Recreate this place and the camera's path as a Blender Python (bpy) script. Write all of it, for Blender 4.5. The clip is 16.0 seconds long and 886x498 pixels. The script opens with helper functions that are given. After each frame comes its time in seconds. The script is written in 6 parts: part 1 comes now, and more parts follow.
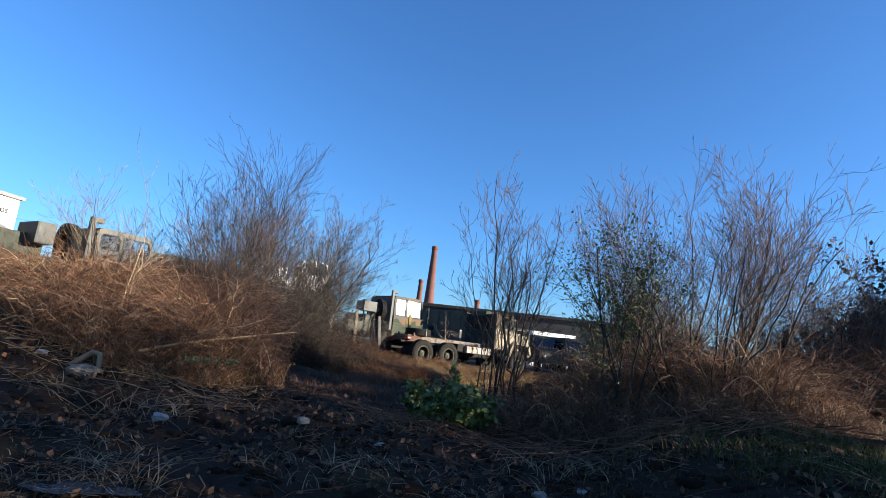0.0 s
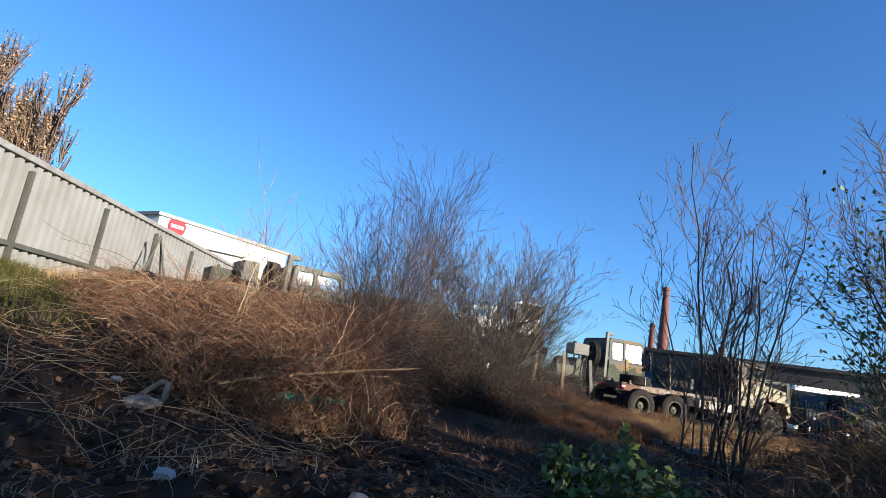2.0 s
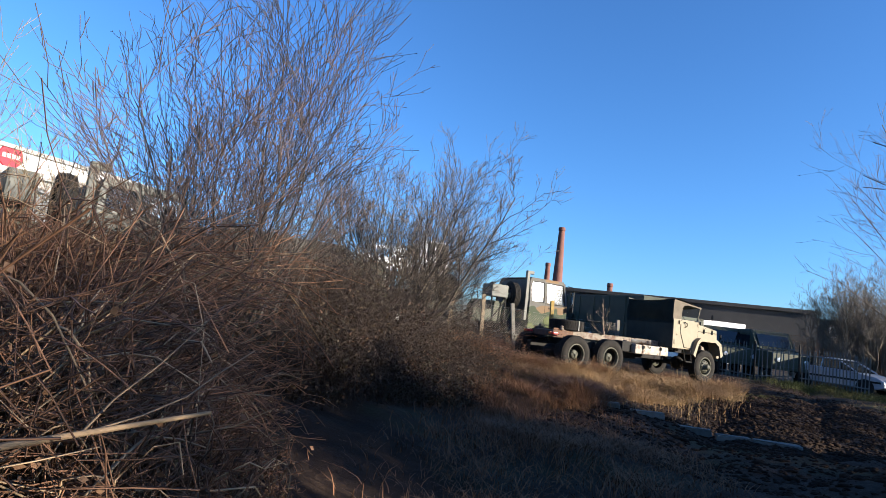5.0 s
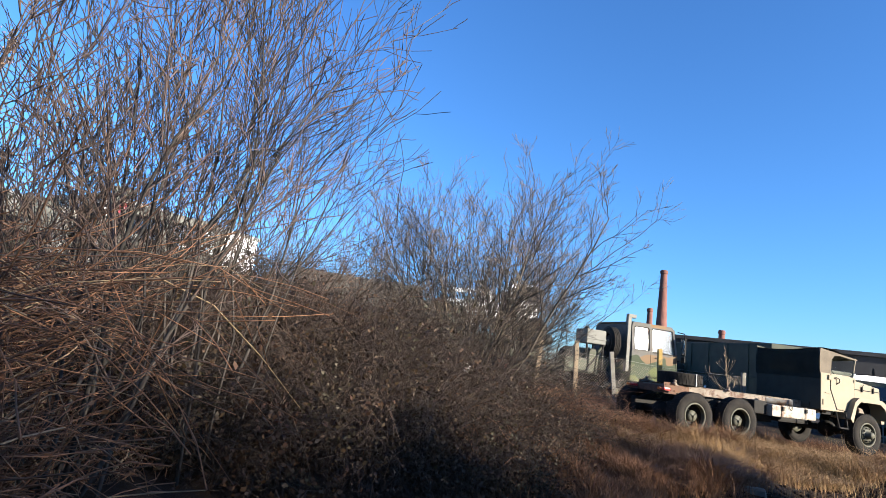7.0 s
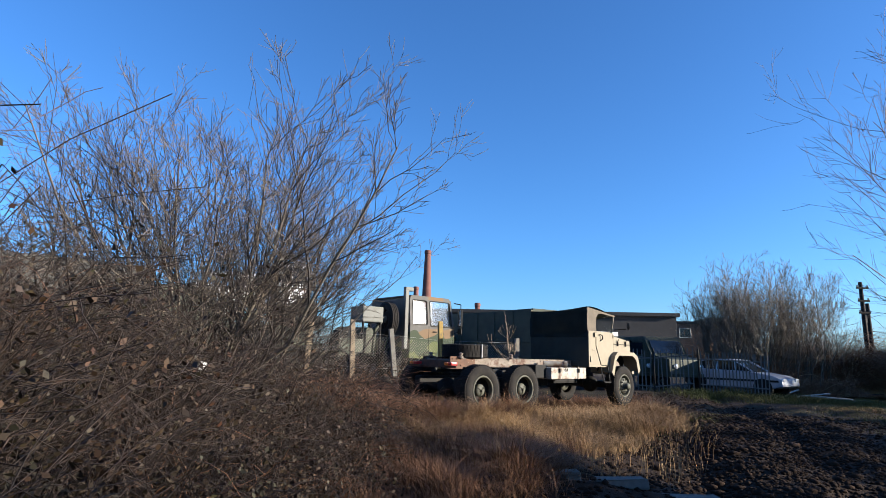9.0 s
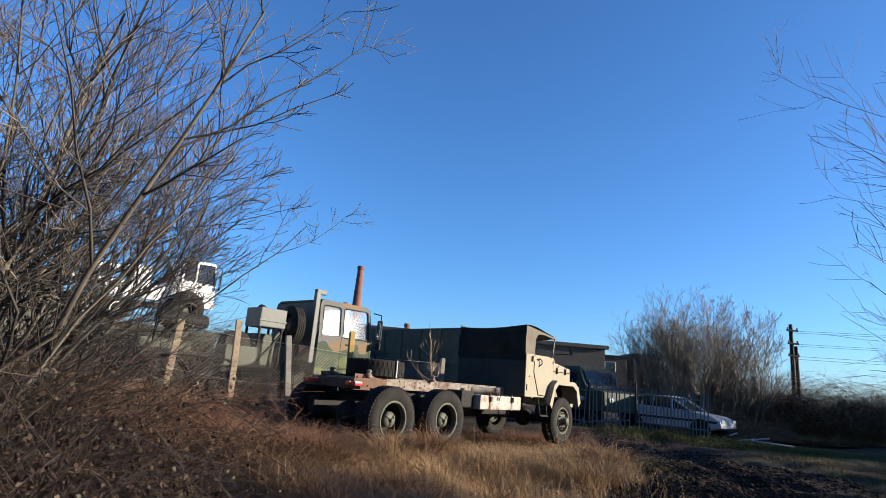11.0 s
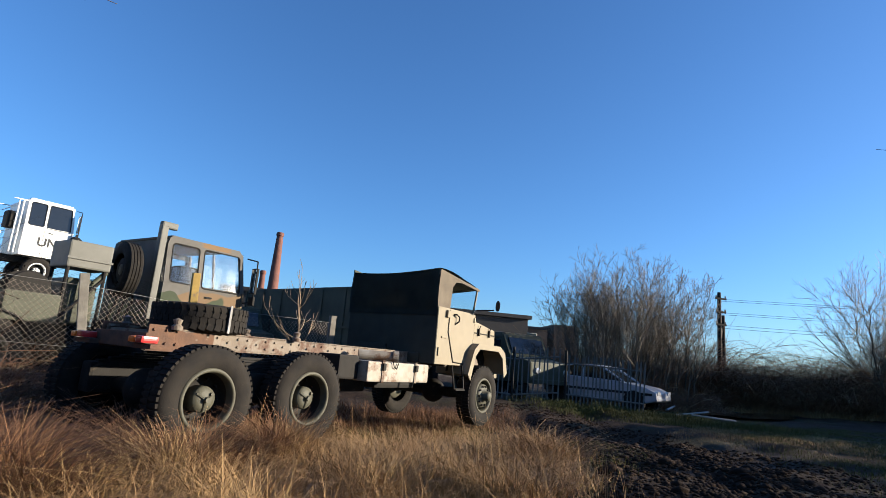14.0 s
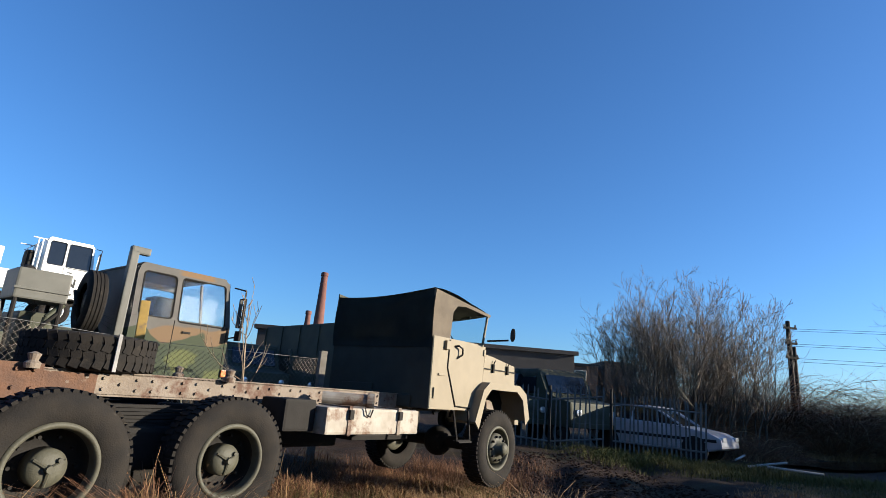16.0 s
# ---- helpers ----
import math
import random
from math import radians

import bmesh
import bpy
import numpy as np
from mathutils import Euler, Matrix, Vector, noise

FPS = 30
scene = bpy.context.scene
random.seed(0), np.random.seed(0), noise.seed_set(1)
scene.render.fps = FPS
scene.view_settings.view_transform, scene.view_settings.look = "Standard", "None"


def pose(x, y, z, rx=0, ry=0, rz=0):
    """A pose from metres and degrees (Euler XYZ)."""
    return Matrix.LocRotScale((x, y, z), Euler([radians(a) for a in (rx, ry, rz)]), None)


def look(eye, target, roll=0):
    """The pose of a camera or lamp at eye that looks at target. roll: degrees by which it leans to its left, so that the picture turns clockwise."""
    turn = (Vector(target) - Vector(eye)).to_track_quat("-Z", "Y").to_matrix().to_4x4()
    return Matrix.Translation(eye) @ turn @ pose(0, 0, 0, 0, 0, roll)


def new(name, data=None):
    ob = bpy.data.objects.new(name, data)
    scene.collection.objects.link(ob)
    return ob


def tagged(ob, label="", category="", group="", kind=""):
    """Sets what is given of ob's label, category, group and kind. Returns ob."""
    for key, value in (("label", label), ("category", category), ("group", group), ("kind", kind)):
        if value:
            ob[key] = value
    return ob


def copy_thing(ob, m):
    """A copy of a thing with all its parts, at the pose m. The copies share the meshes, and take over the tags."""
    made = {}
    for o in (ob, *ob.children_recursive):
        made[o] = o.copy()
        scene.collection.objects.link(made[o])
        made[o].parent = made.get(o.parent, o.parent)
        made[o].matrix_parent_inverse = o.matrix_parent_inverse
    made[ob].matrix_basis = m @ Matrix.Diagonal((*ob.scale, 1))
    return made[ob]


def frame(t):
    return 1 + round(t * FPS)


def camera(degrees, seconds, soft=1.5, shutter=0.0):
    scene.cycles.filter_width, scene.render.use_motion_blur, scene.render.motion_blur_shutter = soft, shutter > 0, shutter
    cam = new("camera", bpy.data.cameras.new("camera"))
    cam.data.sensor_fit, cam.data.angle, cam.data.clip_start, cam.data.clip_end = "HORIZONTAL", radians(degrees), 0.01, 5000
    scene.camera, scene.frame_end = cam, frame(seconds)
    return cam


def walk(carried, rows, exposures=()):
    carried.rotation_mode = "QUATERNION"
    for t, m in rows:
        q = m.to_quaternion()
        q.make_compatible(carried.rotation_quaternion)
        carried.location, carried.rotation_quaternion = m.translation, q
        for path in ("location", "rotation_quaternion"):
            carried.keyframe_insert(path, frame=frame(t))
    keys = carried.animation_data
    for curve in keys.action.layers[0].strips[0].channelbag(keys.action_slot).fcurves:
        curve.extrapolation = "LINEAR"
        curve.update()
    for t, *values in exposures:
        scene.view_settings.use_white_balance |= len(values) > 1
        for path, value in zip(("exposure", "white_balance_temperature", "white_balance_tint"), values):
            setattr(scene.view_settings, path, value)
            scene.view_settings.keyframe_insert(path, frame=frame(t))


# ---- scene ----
cam = camera(77.0, 16.0, soft=0.7)
PATH = [
    (0, (1.034, 0.086, 0.894), (0.911, 2.052, 1.239), 6.6),
    (0.5, (1.263, 0.508, 0.867), (1.021, 2.455, 1.257), 4.7),
    (1, (1.426, 1.032, 0.887), (0.999, 2.947, 1.273), 6.6),
    (1.5, (1.496, 1.617, 0.909), (0.837, 3.466, 1.290), 7.9),
    (2, (1.473, 2.104, 0.964), (0.578, 3.849, 1.358), 8.9),
    (2.5, (1.292, 2.597, 0.957), (0.246, 4.252, 1.366), 10.1),
    (3, (1.053, 3.229, 0.977), (0.037, 4.888, 1.441), 4.9),
    (3.5, (0.671, 4.064, 1.028), (-0.212, 5.805, 1.463), 4.6),
    (4, (0.184, 4.822, 1.124), (-0.467, 6.684, 1.454), 7.0),
    (4.2, (0.033, 5.025, 1.134), (-0.510, 6.933, 1.391), 6.7),
    (6.3, (-0.290, 7.076, 1.256), (-0.945, 8.953, 1.475), 8.6),
    (6.5, (-0.328, 7.274, 1.259), (-1.071, 9.103, 1.581), 8.5),
    (7, (-0.449, 7.791, 1.260), (-1.319, 9.554, 1.624), 7.4),
    (7.5, (-0.732, 8.401, 1.278), (-1.346, 10.254, 1.713), 4.2),
    (8, (-0.898, 9.028, 1.229), (-1.308, 10.884, 1.851), 0.6),
    (8.5, (-1.056, 9.693, 1.272), (-1.341, 11.638, 1.645), -0.4),
    (9, (-1.091, 10.308, 1.287), (-1.174, 12.271, 1.660), 1.5),
    (9.2, (-1.073, 10.556, 1.285), (-1.148, 12.513, 1.690), 1.5),
    (11.3, (-0.766, 13.333, 1.250), (-0.582, 15.270, 1.714), 5.9),
    (11.5, (-0.739, 13.617, 1.247), (-0.532, 15.552, 1.706), 6.6),
    (12, (-0.461, 14.313, 1.086), (-0.199, 16.251, 1.504), 6.2),
    (12.5, (-0.352, 14.885, 1.087), (-0.019, 16.830, 1.411), 6.5),
    (13, (-0.226, 15.471, 1.147), (0.175, 17.406, 1.455), 7.3),
    (13.5, (0.006, 15.954, 1.184), (0.397, 17.882, 1.546), 6.3),
    (14, (0.264, 16.431, 1.152), (0.674, 18.349, 1.540), 4.9),
    (14.5, (0.551, 16.880, 1.321), (1.010, 18.788, 1.708), 4.5),
    (15, (0.812, 17.339, 1.233), (1.182, 19.254, 1.678), 4.7),
    (15.5, (1.020, 17.842, 1.239), (1.275, 19.763, 1.734), 4.0),
    (16, (1.358, 18.120, 1.259), (1.592, 20.041, 1.765), 4.5),
]
walk(cam, [(t, look(eye, target, roll)) for t, eye, target, roll in PATH], exposures=[(0, 1.5, 6000, 10), (4, 1.5, 6000, 10), (6.5, 1.9, 6000, 10), (7.5, 1.65, 5900, 10), (9, 1.52, 5800, 10), (12, 1.4, 6200, 10), (14.5, 1.36, 6300, 10), (16, 1.25, 6100, 10)])


# ---- world ----
SUN_AZ = radians(-9.5)
SUN_EL = radians(13.3)
world = bpy.data.worlds.new("sky")
scene.world = world
world.use_nodes = True
_wn = world.node_tree
_sky = _wn.nodes.new("ShaderNodeTexSky")
_sky.sky_type = "NISHITA"
_sky.sun_disc = False
_sky.sun_elevation = SUN_EL
_sky.sun_rotation = radians(90) - SUN_AZ
_sky.air_density, _sky.dust_density, _sky.ozone_density = 1.0, 0.6, 6.5
_bg = _wn.nodes["Background"]
_bg.inputs[1].default_value = 0.092
_wn.links.new(_sky.outputs[0], _bg.inputs[0])
sun = new("sun", bpy.data.lights.new("sun", "SUN"))
sun.data.energy, sun.data.angle, sun.data.color = 5.0, radians(0.6), (1.0, 0.86, 0.66)
sun.matrix_world = look((math.cos(SUN_AZ) * math.cos(SUN_EL) * 40, math.sin(SUN_AZ) * math.cos(SUN_EL) * 40, math.sin(SUN_EL) * 40), (0, 0, 0))


# ---- materials ----
def mat(name, col, rough=0.7, metal=0.0, col2=None, scale=6.0, bump=0.15, bump_scale=60.0, stain=None, stain_scale=1.5, stain_at=0.6, rand=0.0, spec=0.4, sheen=False):
    """A surface with fine grain, larger variation, stains and relief."""
    m = bpy.data.materials.new(name)
    m.use_nodes = True
    nt = m.node_tree
    b = nt.nodes["Principled BSDF"]
    tc = nt.nodes.new("ShaderNodeTexCoord")
    n1 = nt.nodes.new("ShaderNodeTexNoise")
    n1.inputs["Scale"].default_value = scale
    n1.inputs["Detail"].default_value = 6
    nt.links.new(tc.outputs["Object"], n1.inputs["Vector"])
    ramp = nt.nodes.new("ShaderNodeMix")
    ramp.data_type = "RGBA"
    c2 = col2 or tuple(c * 0.72 for c in col)
    ramp.inputs[6].default_value = (*col, 1)
    ramp.inputs[7].default_value = (*c2, 1)
    mr = nt.nodes.new("ShaderNodeMapRange")
    mr.inputs[1].default_value, mr.inputs[2].default_value = 0.35, 0.68
    nt.links.new(n1.outputs[0], mr.inputs[0])
    nt.links.new(mr.outputs[0], ramp.inputs[0])
    out = ramp.outputs[2]
    if stain:
        n2 = nt.nodes.new("ShaderNodeTexNoise")
        n2.inputs["Scale"].default_value = stain_scale
        n2.inputs["Detail"].default_value = 9
        n2.inputs["Roughness"].default_value = 0.65
        nt.links.new(tc.outputs["Object"], n2.inputs["Vector"])
        m2 = nt.nodes.new("ShaderNodeMapRange")
        m2.inputs[1].default_value, m2.inputs[2].default_value = stain_at, stain_at + 0.1
        nt.links.new(n2.outputs[0], m2.inputs[0])
        mx = nt.nodes.new("ShaderNodeMix")
        mx.data_type = "RGBA"
        nt.links.new(m2.outputs[0], mx.inputs[0])
        nt.links.new(out, mx.inputs[6])
        mx.inputs[7].default_value = (*stain, 1)
        out = mx.outputs[2]
    if rand:
        g = nt.nodes.new("ShaderNodeNewGeometry")
        mul = nt.nodes.new("ShaderNodeMapRange")
        mul.inputs[3].default_value, mul.inputs[4].default_value = 1 - rand, 1 + rand
        nt.links.new(g.outputs["Random Per Island"], mul.inputs[0])
        h = nt.nodes.new("ShaderNodeHueSaturation")
        nt.links.new(mul.outputs[0], h.inputs["Value"])
        nt.links.new(out, h.inputs["Color"])
        out = h.outputs[0]
    nt.links.new(out, b.inputs["Base Color"])
    b.inputs["Roughness"].default_value = rough
    b.inputs["Metallic"].default_value = metal
    b.inputs["Specular IOR Level"].default_value = spec
    if bump:
        n3 = nt.nodes.new("ShaderNodeTexNoise")
        n3.inputs["Scale"].default_value = bump_scale
        n3.inputs["Detail"].default_value = 5
        nt.links.new(tc.outputs["Object"], n3.inputs["Vector"])
        bp = nt.nodes.new("ShaderNodeBump")
        bp.inputs["Strength"].default_value = bump
        bp.inputs["Distance"].default_value = 0.02
        nt.links.new(n3.outputs[0], bp.inputs["Height"])
        nt.links.new(bp.outputs[0], b.inputs["Normal"])
    return m


def glass_mat(name, col=(0.9, 0.95, 0.95), rough=0.02):
    m = bpy.data.materials.new(name)
    m.use_nodes = True
    b = m.node_tree.nodes["Principled BSDF"]
    b.inputs["Base Color"].default_value = (*col, 1)
    b.inputs["Transmission Weight"].default_value = 1.0
    b.inputs["Roughness"].default_value = rough
    b.inputs["IOR"].default_value = 1.45
    return m


M_TAN = mat("tan_paint", (0.225, 0.188, 0.125), 0.65, col2=(0.19, 0.158, 0.105), scale=3, stain=(0.17, 0.14, 0.1), stain_at=0.66, stain_scale=3.5, bump=0.05)
M_OLIVE = mat("olive_paint", (0.052, 0.056, 0.036), 0.6, spec=0.25, col2=(0.04, 0.043, 0.028), scale=3, stain=(0.14, 0.1, 0.06), stain_at=0.66, bump=0.05)
M_CARGO = mat("dark_olive_canvas", (0.045, 0.05, 0.035), 0.8, col2=(0.03, 0.034, 0.024), scale=1.5, bump=0.2, bump_scale=40)
M_GREYPAINT = mat("grey_green_paint", (0.072, 0.072, 0.06), 0.55, col2=(0.0528, 0.0528, 0.0432), scale=4, stain=(0.096, 0.06, 0.036), stain_at=0.68, bump=0.05)
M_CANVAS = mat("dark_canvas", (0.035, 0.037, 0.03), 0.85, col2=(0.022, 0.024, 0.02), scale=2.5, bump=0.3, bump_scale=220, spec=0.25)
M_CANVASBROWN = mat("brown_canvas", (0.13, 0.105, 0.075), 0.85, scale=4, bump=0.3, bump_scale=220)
M_CANVASTOP = mat("mid_olive_canvas", (0.08, 0.08, 0.056), 0.85, col2=(0.048, 0.048, 0.036), scale=3, bump=0.3, bump_scale=200)
M_TYRE = mat("tyre_rubber", (0.023, 0.02, 0.017), 0.9, spec=0.15, col2=(0.0149, 0.0139, 0.0132), scale=7, stain=(0.05, 0.043, 0.034), stain_at=0.62, stain_scale=5, bump=0.25, bump_scale=90)
M_RIM = mat("greygreen_rim_paint", (0.07, 0.068, 0.047), 0.65, col2=(0.048, 0.046, 0.032), scale=9, stain=(0.12, 0.08, 0.05), stain_at=0.63, stain_scale=8)
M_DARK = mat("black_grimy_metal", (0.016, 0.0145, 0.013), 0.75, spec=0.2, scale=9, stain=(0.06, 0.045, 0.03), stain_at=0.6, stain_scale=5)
M_FRAME = mat("rusty_pale_paint", (0.2, 0.165, 0.13), 0.75, col2=(0.14, 0.11, 0.083), scale=5, stain=(0.085, 0.042, 0.025), stain_at=0.51, stain_scale=4, bump=0.3)
M_TANK = mat("worn_white_tank_paint", (0.31, 0.285, 0.24), 0.6, col2=(0.22, 0.19, 0.15), scale=7, stain=(0.13, 0.075, 0.045), stain_at=0.53, stain_scale=4, bump=0.15)
M_RUST = mat("rust_brown_steel", (0.12, 0.062, 0.036), 0.85, col2=(0.07, 0.04, 0.028), scale=9, stain=(0.2, 0.16, 0.12), stain_at=0.64, stain_scale=6, bump=0.35)
M_CHROME = mat("bare_grey_steel", (0.45, 0.45, 0.44), 0.4, 0.9, scale=8, bump=0.05)
M_GALV = mat("galvanised_steel", (0.3, 0.3, 0.29), 0.6, 0.35, col2=(0.22, 0.2, 0.18), scale=4, stain=(0.17, 0.11, 0.07), stain_at=0.64, bump=0.15)
M_CORR = mat("weathered_corrugated_sheet", (0.25, 0.25, 0.243), 0.6, 0.1, col2=(0.2, 0.195, 0.18), scale=1.2, stain=(0.213, 0.18, 0.139), stain_at=0.62, stain_scale=0.9, bump=0.1)
M_WHITE = mat("white_paint", (0.702, 0.702, 0.684), 0.45, col2=(0.648, 0.648, 0.63), scale=2, stain=(0.45, 0.42, 0.38), stain_at=0.7, bump=0.03)
M_CARWHITE = mat("silver_white_car_paint", (0.36, 0.37, 0.41), 0.3, 0.2, scale=2, bump=0.0)
M_WALLWHITE = mat("white_cladding", (0.8, 0.8, 0.79), 0.6, col2=(0.76, 0.76, 0.75), scale=0.3, bump=0.05, bump_scale=5)
M_RED = mat("red_sign_paint", (0.3, 0.02, 0.035), 0.5, scale=2, bump=0.0)
M_INK = mat("black_lettering", (0.02, 0.02, 0.02), 0.6, bump=0.0)
M_ORANGE = mat("orange_lens", (0.7, 0.16, 0.02), 0.3, bump=0.0)
M_REDLENS = mat("red_lens", (0.5, 0.03, 0.03), 0.3, bump=0.0)
M_YELLOW = mat("yellow_painted_post", (0.3, 0.2, 0.05), 0.75, scale=8, stain=(0.14, 0.1, 0.06), stain_at=0.55, stain_scale=6)
M_GREENPLASTIC = mat("green_plastic", (0.02, 0.2, 0.11), 0.45, col2=(0.015, 0.15, 0.09), scale=5, bump=0.05)
M_PALE = mat("dull_grey_pale_steel", (0.13, 0.13, 0.125), 0.7, 0.2, col2=(0.085, 0.082, 0.075), scale=4, stain=(0.1, 0.065, 0.04), stain_at=0.6, bump=0.1)
M_CONC = mat("weathered_concrete", (0.18, 0.168, 0.144), 0.9, col2=(0.132, 0.12, 0.102), scale=9, stain=(0.12, 0.12, 0.08), stain_at=0.6, bump=0.4)
M_WOODPOST = mat("weathered_timber", (0.26, 0.2, 0.13), 0.85, col2=(0.17, 0.13, 0.09), scale=12, bump=0.4)
M_BRICKCHIM = mat("red_chimney_brick", (0.16, 0.068, 0.052), 0.85, col2=(0.12, 0.052, 0.042), scale=0.6, stain=(0.1, 0.06, 0.05), stain_at=0.6, stain_scale=0.2, bump=0.3, bump_scale=8)
M_BROWNBRICK = mat("brown_brick", (0.14, 0.091, 0.063), 0.9, col2=(0.105, 0.07, 0.049), scale=2, bump=0.3, bump_scale=20)
M_ROOFDARK = mat("dark_roof_sheet", (0.035, 0.033, 0.033), 0.8, scale=1.0, stain=(0.08, 0.06, 0.05), stain_at=0.62)
M_TILE = mat("orange_brown_roof_tile", (0.2, 0.1, 0.065), 0.85, scale=2)
M_CREAM = mat("cream_wall", (0.55, 0.5, 0.42), 0.8, scale=1)
M_GLASS = glass_mat("window_glass")
M_HAZYGLASS = glass_mat("dusty_window_glass", (0.85, 0.88, 0.88), 0.045)
M_DARKGLASS = mat("dark_reflecting_glass", (0.012, 0.014, 0.017), 0.06, spec=0.6, bump=0.0)
M_MIRROR = mat("mirror_silver", (0.8, 0.82, 0.84), 0.05, 1.0, bump=0.0)
M_LAMP = mat("headlight_glass", (0.75, 0.77, 0.8), 0.1, 0.5, bump=0.0)
M_RAG = mat("grubby_white_litter", (0.3, 0.295, 0.285), 0.8, scale=12)
M_STONE = mat("dirty_rubble", (0.21, 0.182, 0.154), 0.9, col2=(0.126, 0.105, 0.084), scale=8, bump=0.4, rand=0.35)
M_CLOD = mat("dark_wet_clods", (0.027, 0.016, 0.01), 0.95, spec=0.1, col2=(0.016, 0.01, 0.007), scale=9, bump=0.5, rand=0.45)

M_CANE = mat("redbrown_canes", (0.172, 0.087, 0.045), 0.8, col2=(0.122, 0.06, 0.032), scale=1.2, bump=0.0, rand=0.6)
M_CANEPALE = mat("straw_coloured_canes", (0.288, 0.208, 0.12), 0.8, col2=(0.2, 0.136, 0.08), scale=1.2, bump=0.0, rand=0.45)
M_BARKGREY = mat("grey_bark", (0.128, 0.106, 0.08), 0.85, col2=(0.0832, 0.0672, 0.0512), scale=5, bump=0.2, rand=0.3)
M_BARKDARK = mat("dark_bark", (0.045, 0.037, 0.031), 0.85, col2=(0.03, 0.025, 0.021), scale=5, bump=0.2, rand=0.3)
# dark version of the red-brown canes, with thicket shade put into the colour
M_CANESHADE = mat("shade_dark_canes", (0.038, 0.024, 0.017), 0.85, col2=(0.025, 0.017, 0.012), scale=1.2, bump=0.0, rand=0.5)
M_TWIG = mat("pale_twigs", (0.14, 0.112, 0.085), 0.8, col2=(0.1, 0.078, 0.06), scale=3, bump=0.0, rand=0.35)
M_TWIGRED = mat("reddish_twigs", (0.11, 0.075, 0.058), 0.8, scale=3, bump=0.0, rand=0.35)
M_DEADLEAF = mat("dead_brown_leaves", (0.13, 0.0683, 0.0358), 0.85, col2=(0.078, 0.0455, 0.026), scale=3, bump=0.0, rand=0.5)
# leaf colour also lowered for the shade inside the thickets
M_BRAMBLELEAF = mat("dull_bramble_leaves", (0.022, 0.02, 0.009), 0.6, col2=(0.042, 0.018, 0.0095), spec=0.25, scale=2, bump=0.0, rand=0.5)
M_LEAF = mat("evergreen_leaves", (0.075, 0.11, 0.022), 0.5, col2=(0.12, 0.15, 0.04), scale=2, bump=0.0, rand=0.45)
M_STRAW = mat("dry_straw_grass", (0.36, 0.235, 0.11), 0.85, col2=(0.2, 0.108, 0.046), scale=0.8, bump=0.0, rand=0.4)
M_STRAWRED = mat("rusty_dead_grass", (0.18, 0.09, 0.043), 0.85, col2=(0.115, 0.056, 0.028), scale=0.8, bump=0.0, rand=0.4)
M_GRASS = mat("green_grass", (0.052, 0.06, 0.014), 0.8, spec=0.2, col2=(0.09, 0.078, 0.022), scale=0.7, bump=0.0, rand=0.4)
# lighter copy of the pale twigs, with sunlight put into the colour
M_SUNTWIG = mat("sunlit_pale_twigs", (0.3, 0.22, 0.14), 0.8, col2=(0.2, 0.15, 0.1), scale=3, bump=0.0, rand=0.35)
M_WIRE = mat("rusty_fence_wire", (0.2, 0.17, 0.14), 0.6, 0.3, scale=5, bump=0.0)
M_POPLAR = mat("autumn_poplar_leaves", (0.28, 0.18, 0.11), 0.8, col2=(0.2, 0.14, 0.07), scale=1, bump=0.0, rand=0.4)


# ---- mesh helpers ----
def link_mesh(name, verts, faces, material, parent=None, label="", smooth=False):
    me = bpy.data.meshes.new(name)
    if isinstance(verts, np.ndarray):
        nf, k = faces.shape
        me.vertices.add(len(verts))
        me.vertices.foreach_set("co", np.ascontiguousarray(verts, dtype=np.float32).ravel())
        me.loops.add(nf * k)
        me.loops.foreach_set("vertex_index", np.ascontiguousarray(faces, dtype=np.int32).ravel())
        me.polygons.add(nf)
        me.polygons.foreach_set("loop_start", np.arange(0, nf * k, k, dtype=np.int32))
        me.update(calc_edges=True)
    else:
        me.from_pydata(verts, [], faces)
    if smooth:
        me.polygons.foreach_set("use_smooth", np.ones(len(me.polygons), dtype=bool))
    me.materials.append(material)
    ob = new(name, me)
    if parent is not None:
        ob.parent = parent
    if label:
        ob["label"] = label
    return ob


def part(name, bm, material, parent=None, label="", smooth=False):
    """Links a bmesh as one mesh object under a thing or part."""
    bmesh.ops.recalc_face_normals(bm, faces=bm.faces)
    me = bpy.data.meshes.new(name)
    for f in bm.faces:
        f.smooth = smooth
    bm.to_mesh(me)
    bm.free()
    me.materials.append(material)
    ob = new(name, me)
    if parent is not None:
        ob.parent = parent
    if label:
        ob["label"] = label
    return ob


def thing(name, m, label, category, group="", kind=""):
    e = new(name)
    e.empty_display_size = 0.2
    e.matrix_world = m
    return tagged(e, label, category, group, kind)


def box(bm, x0, x1, y0, y1, z0, z1, bevel=0.0, m=None):
    r = bmesh.ops.create_cube(bm, size=1)
    vs = r["verts"]
    bmesh.ops.scale(bm, verts=vs, vec=(abs(x1 - x0), abs(y1 - y0), abs(z1 - z0)))
    bmesh.ops.translate(bm, verts=vs, vec=((x0 + x1) / 2, (y0 + y1) / 2, (z0 + z1) / 2))
    if bevel:
        es = list({e for v in vs for e in v.link_edges})
        r2 = bmesh.ops.bevel(bm, geom=es, offset=bevel, segments=2, affect="EDGES", profile=0.7)
        vs = list({v for f in r2["faces"] for v in f.verts} | {v for v in vs if v.is_valid})
    if m is not None:
        bmesh.ops.transform(bm, matrix=m, verts=vs)
    return bm


def nb():
    return bmesh.new()


def boxpart(name, parent, material, dims, bevel=0.01, label="", m=None):
    return part(name, box(nb(), *dims, bevel=bevel, m=m), material, parent, label)


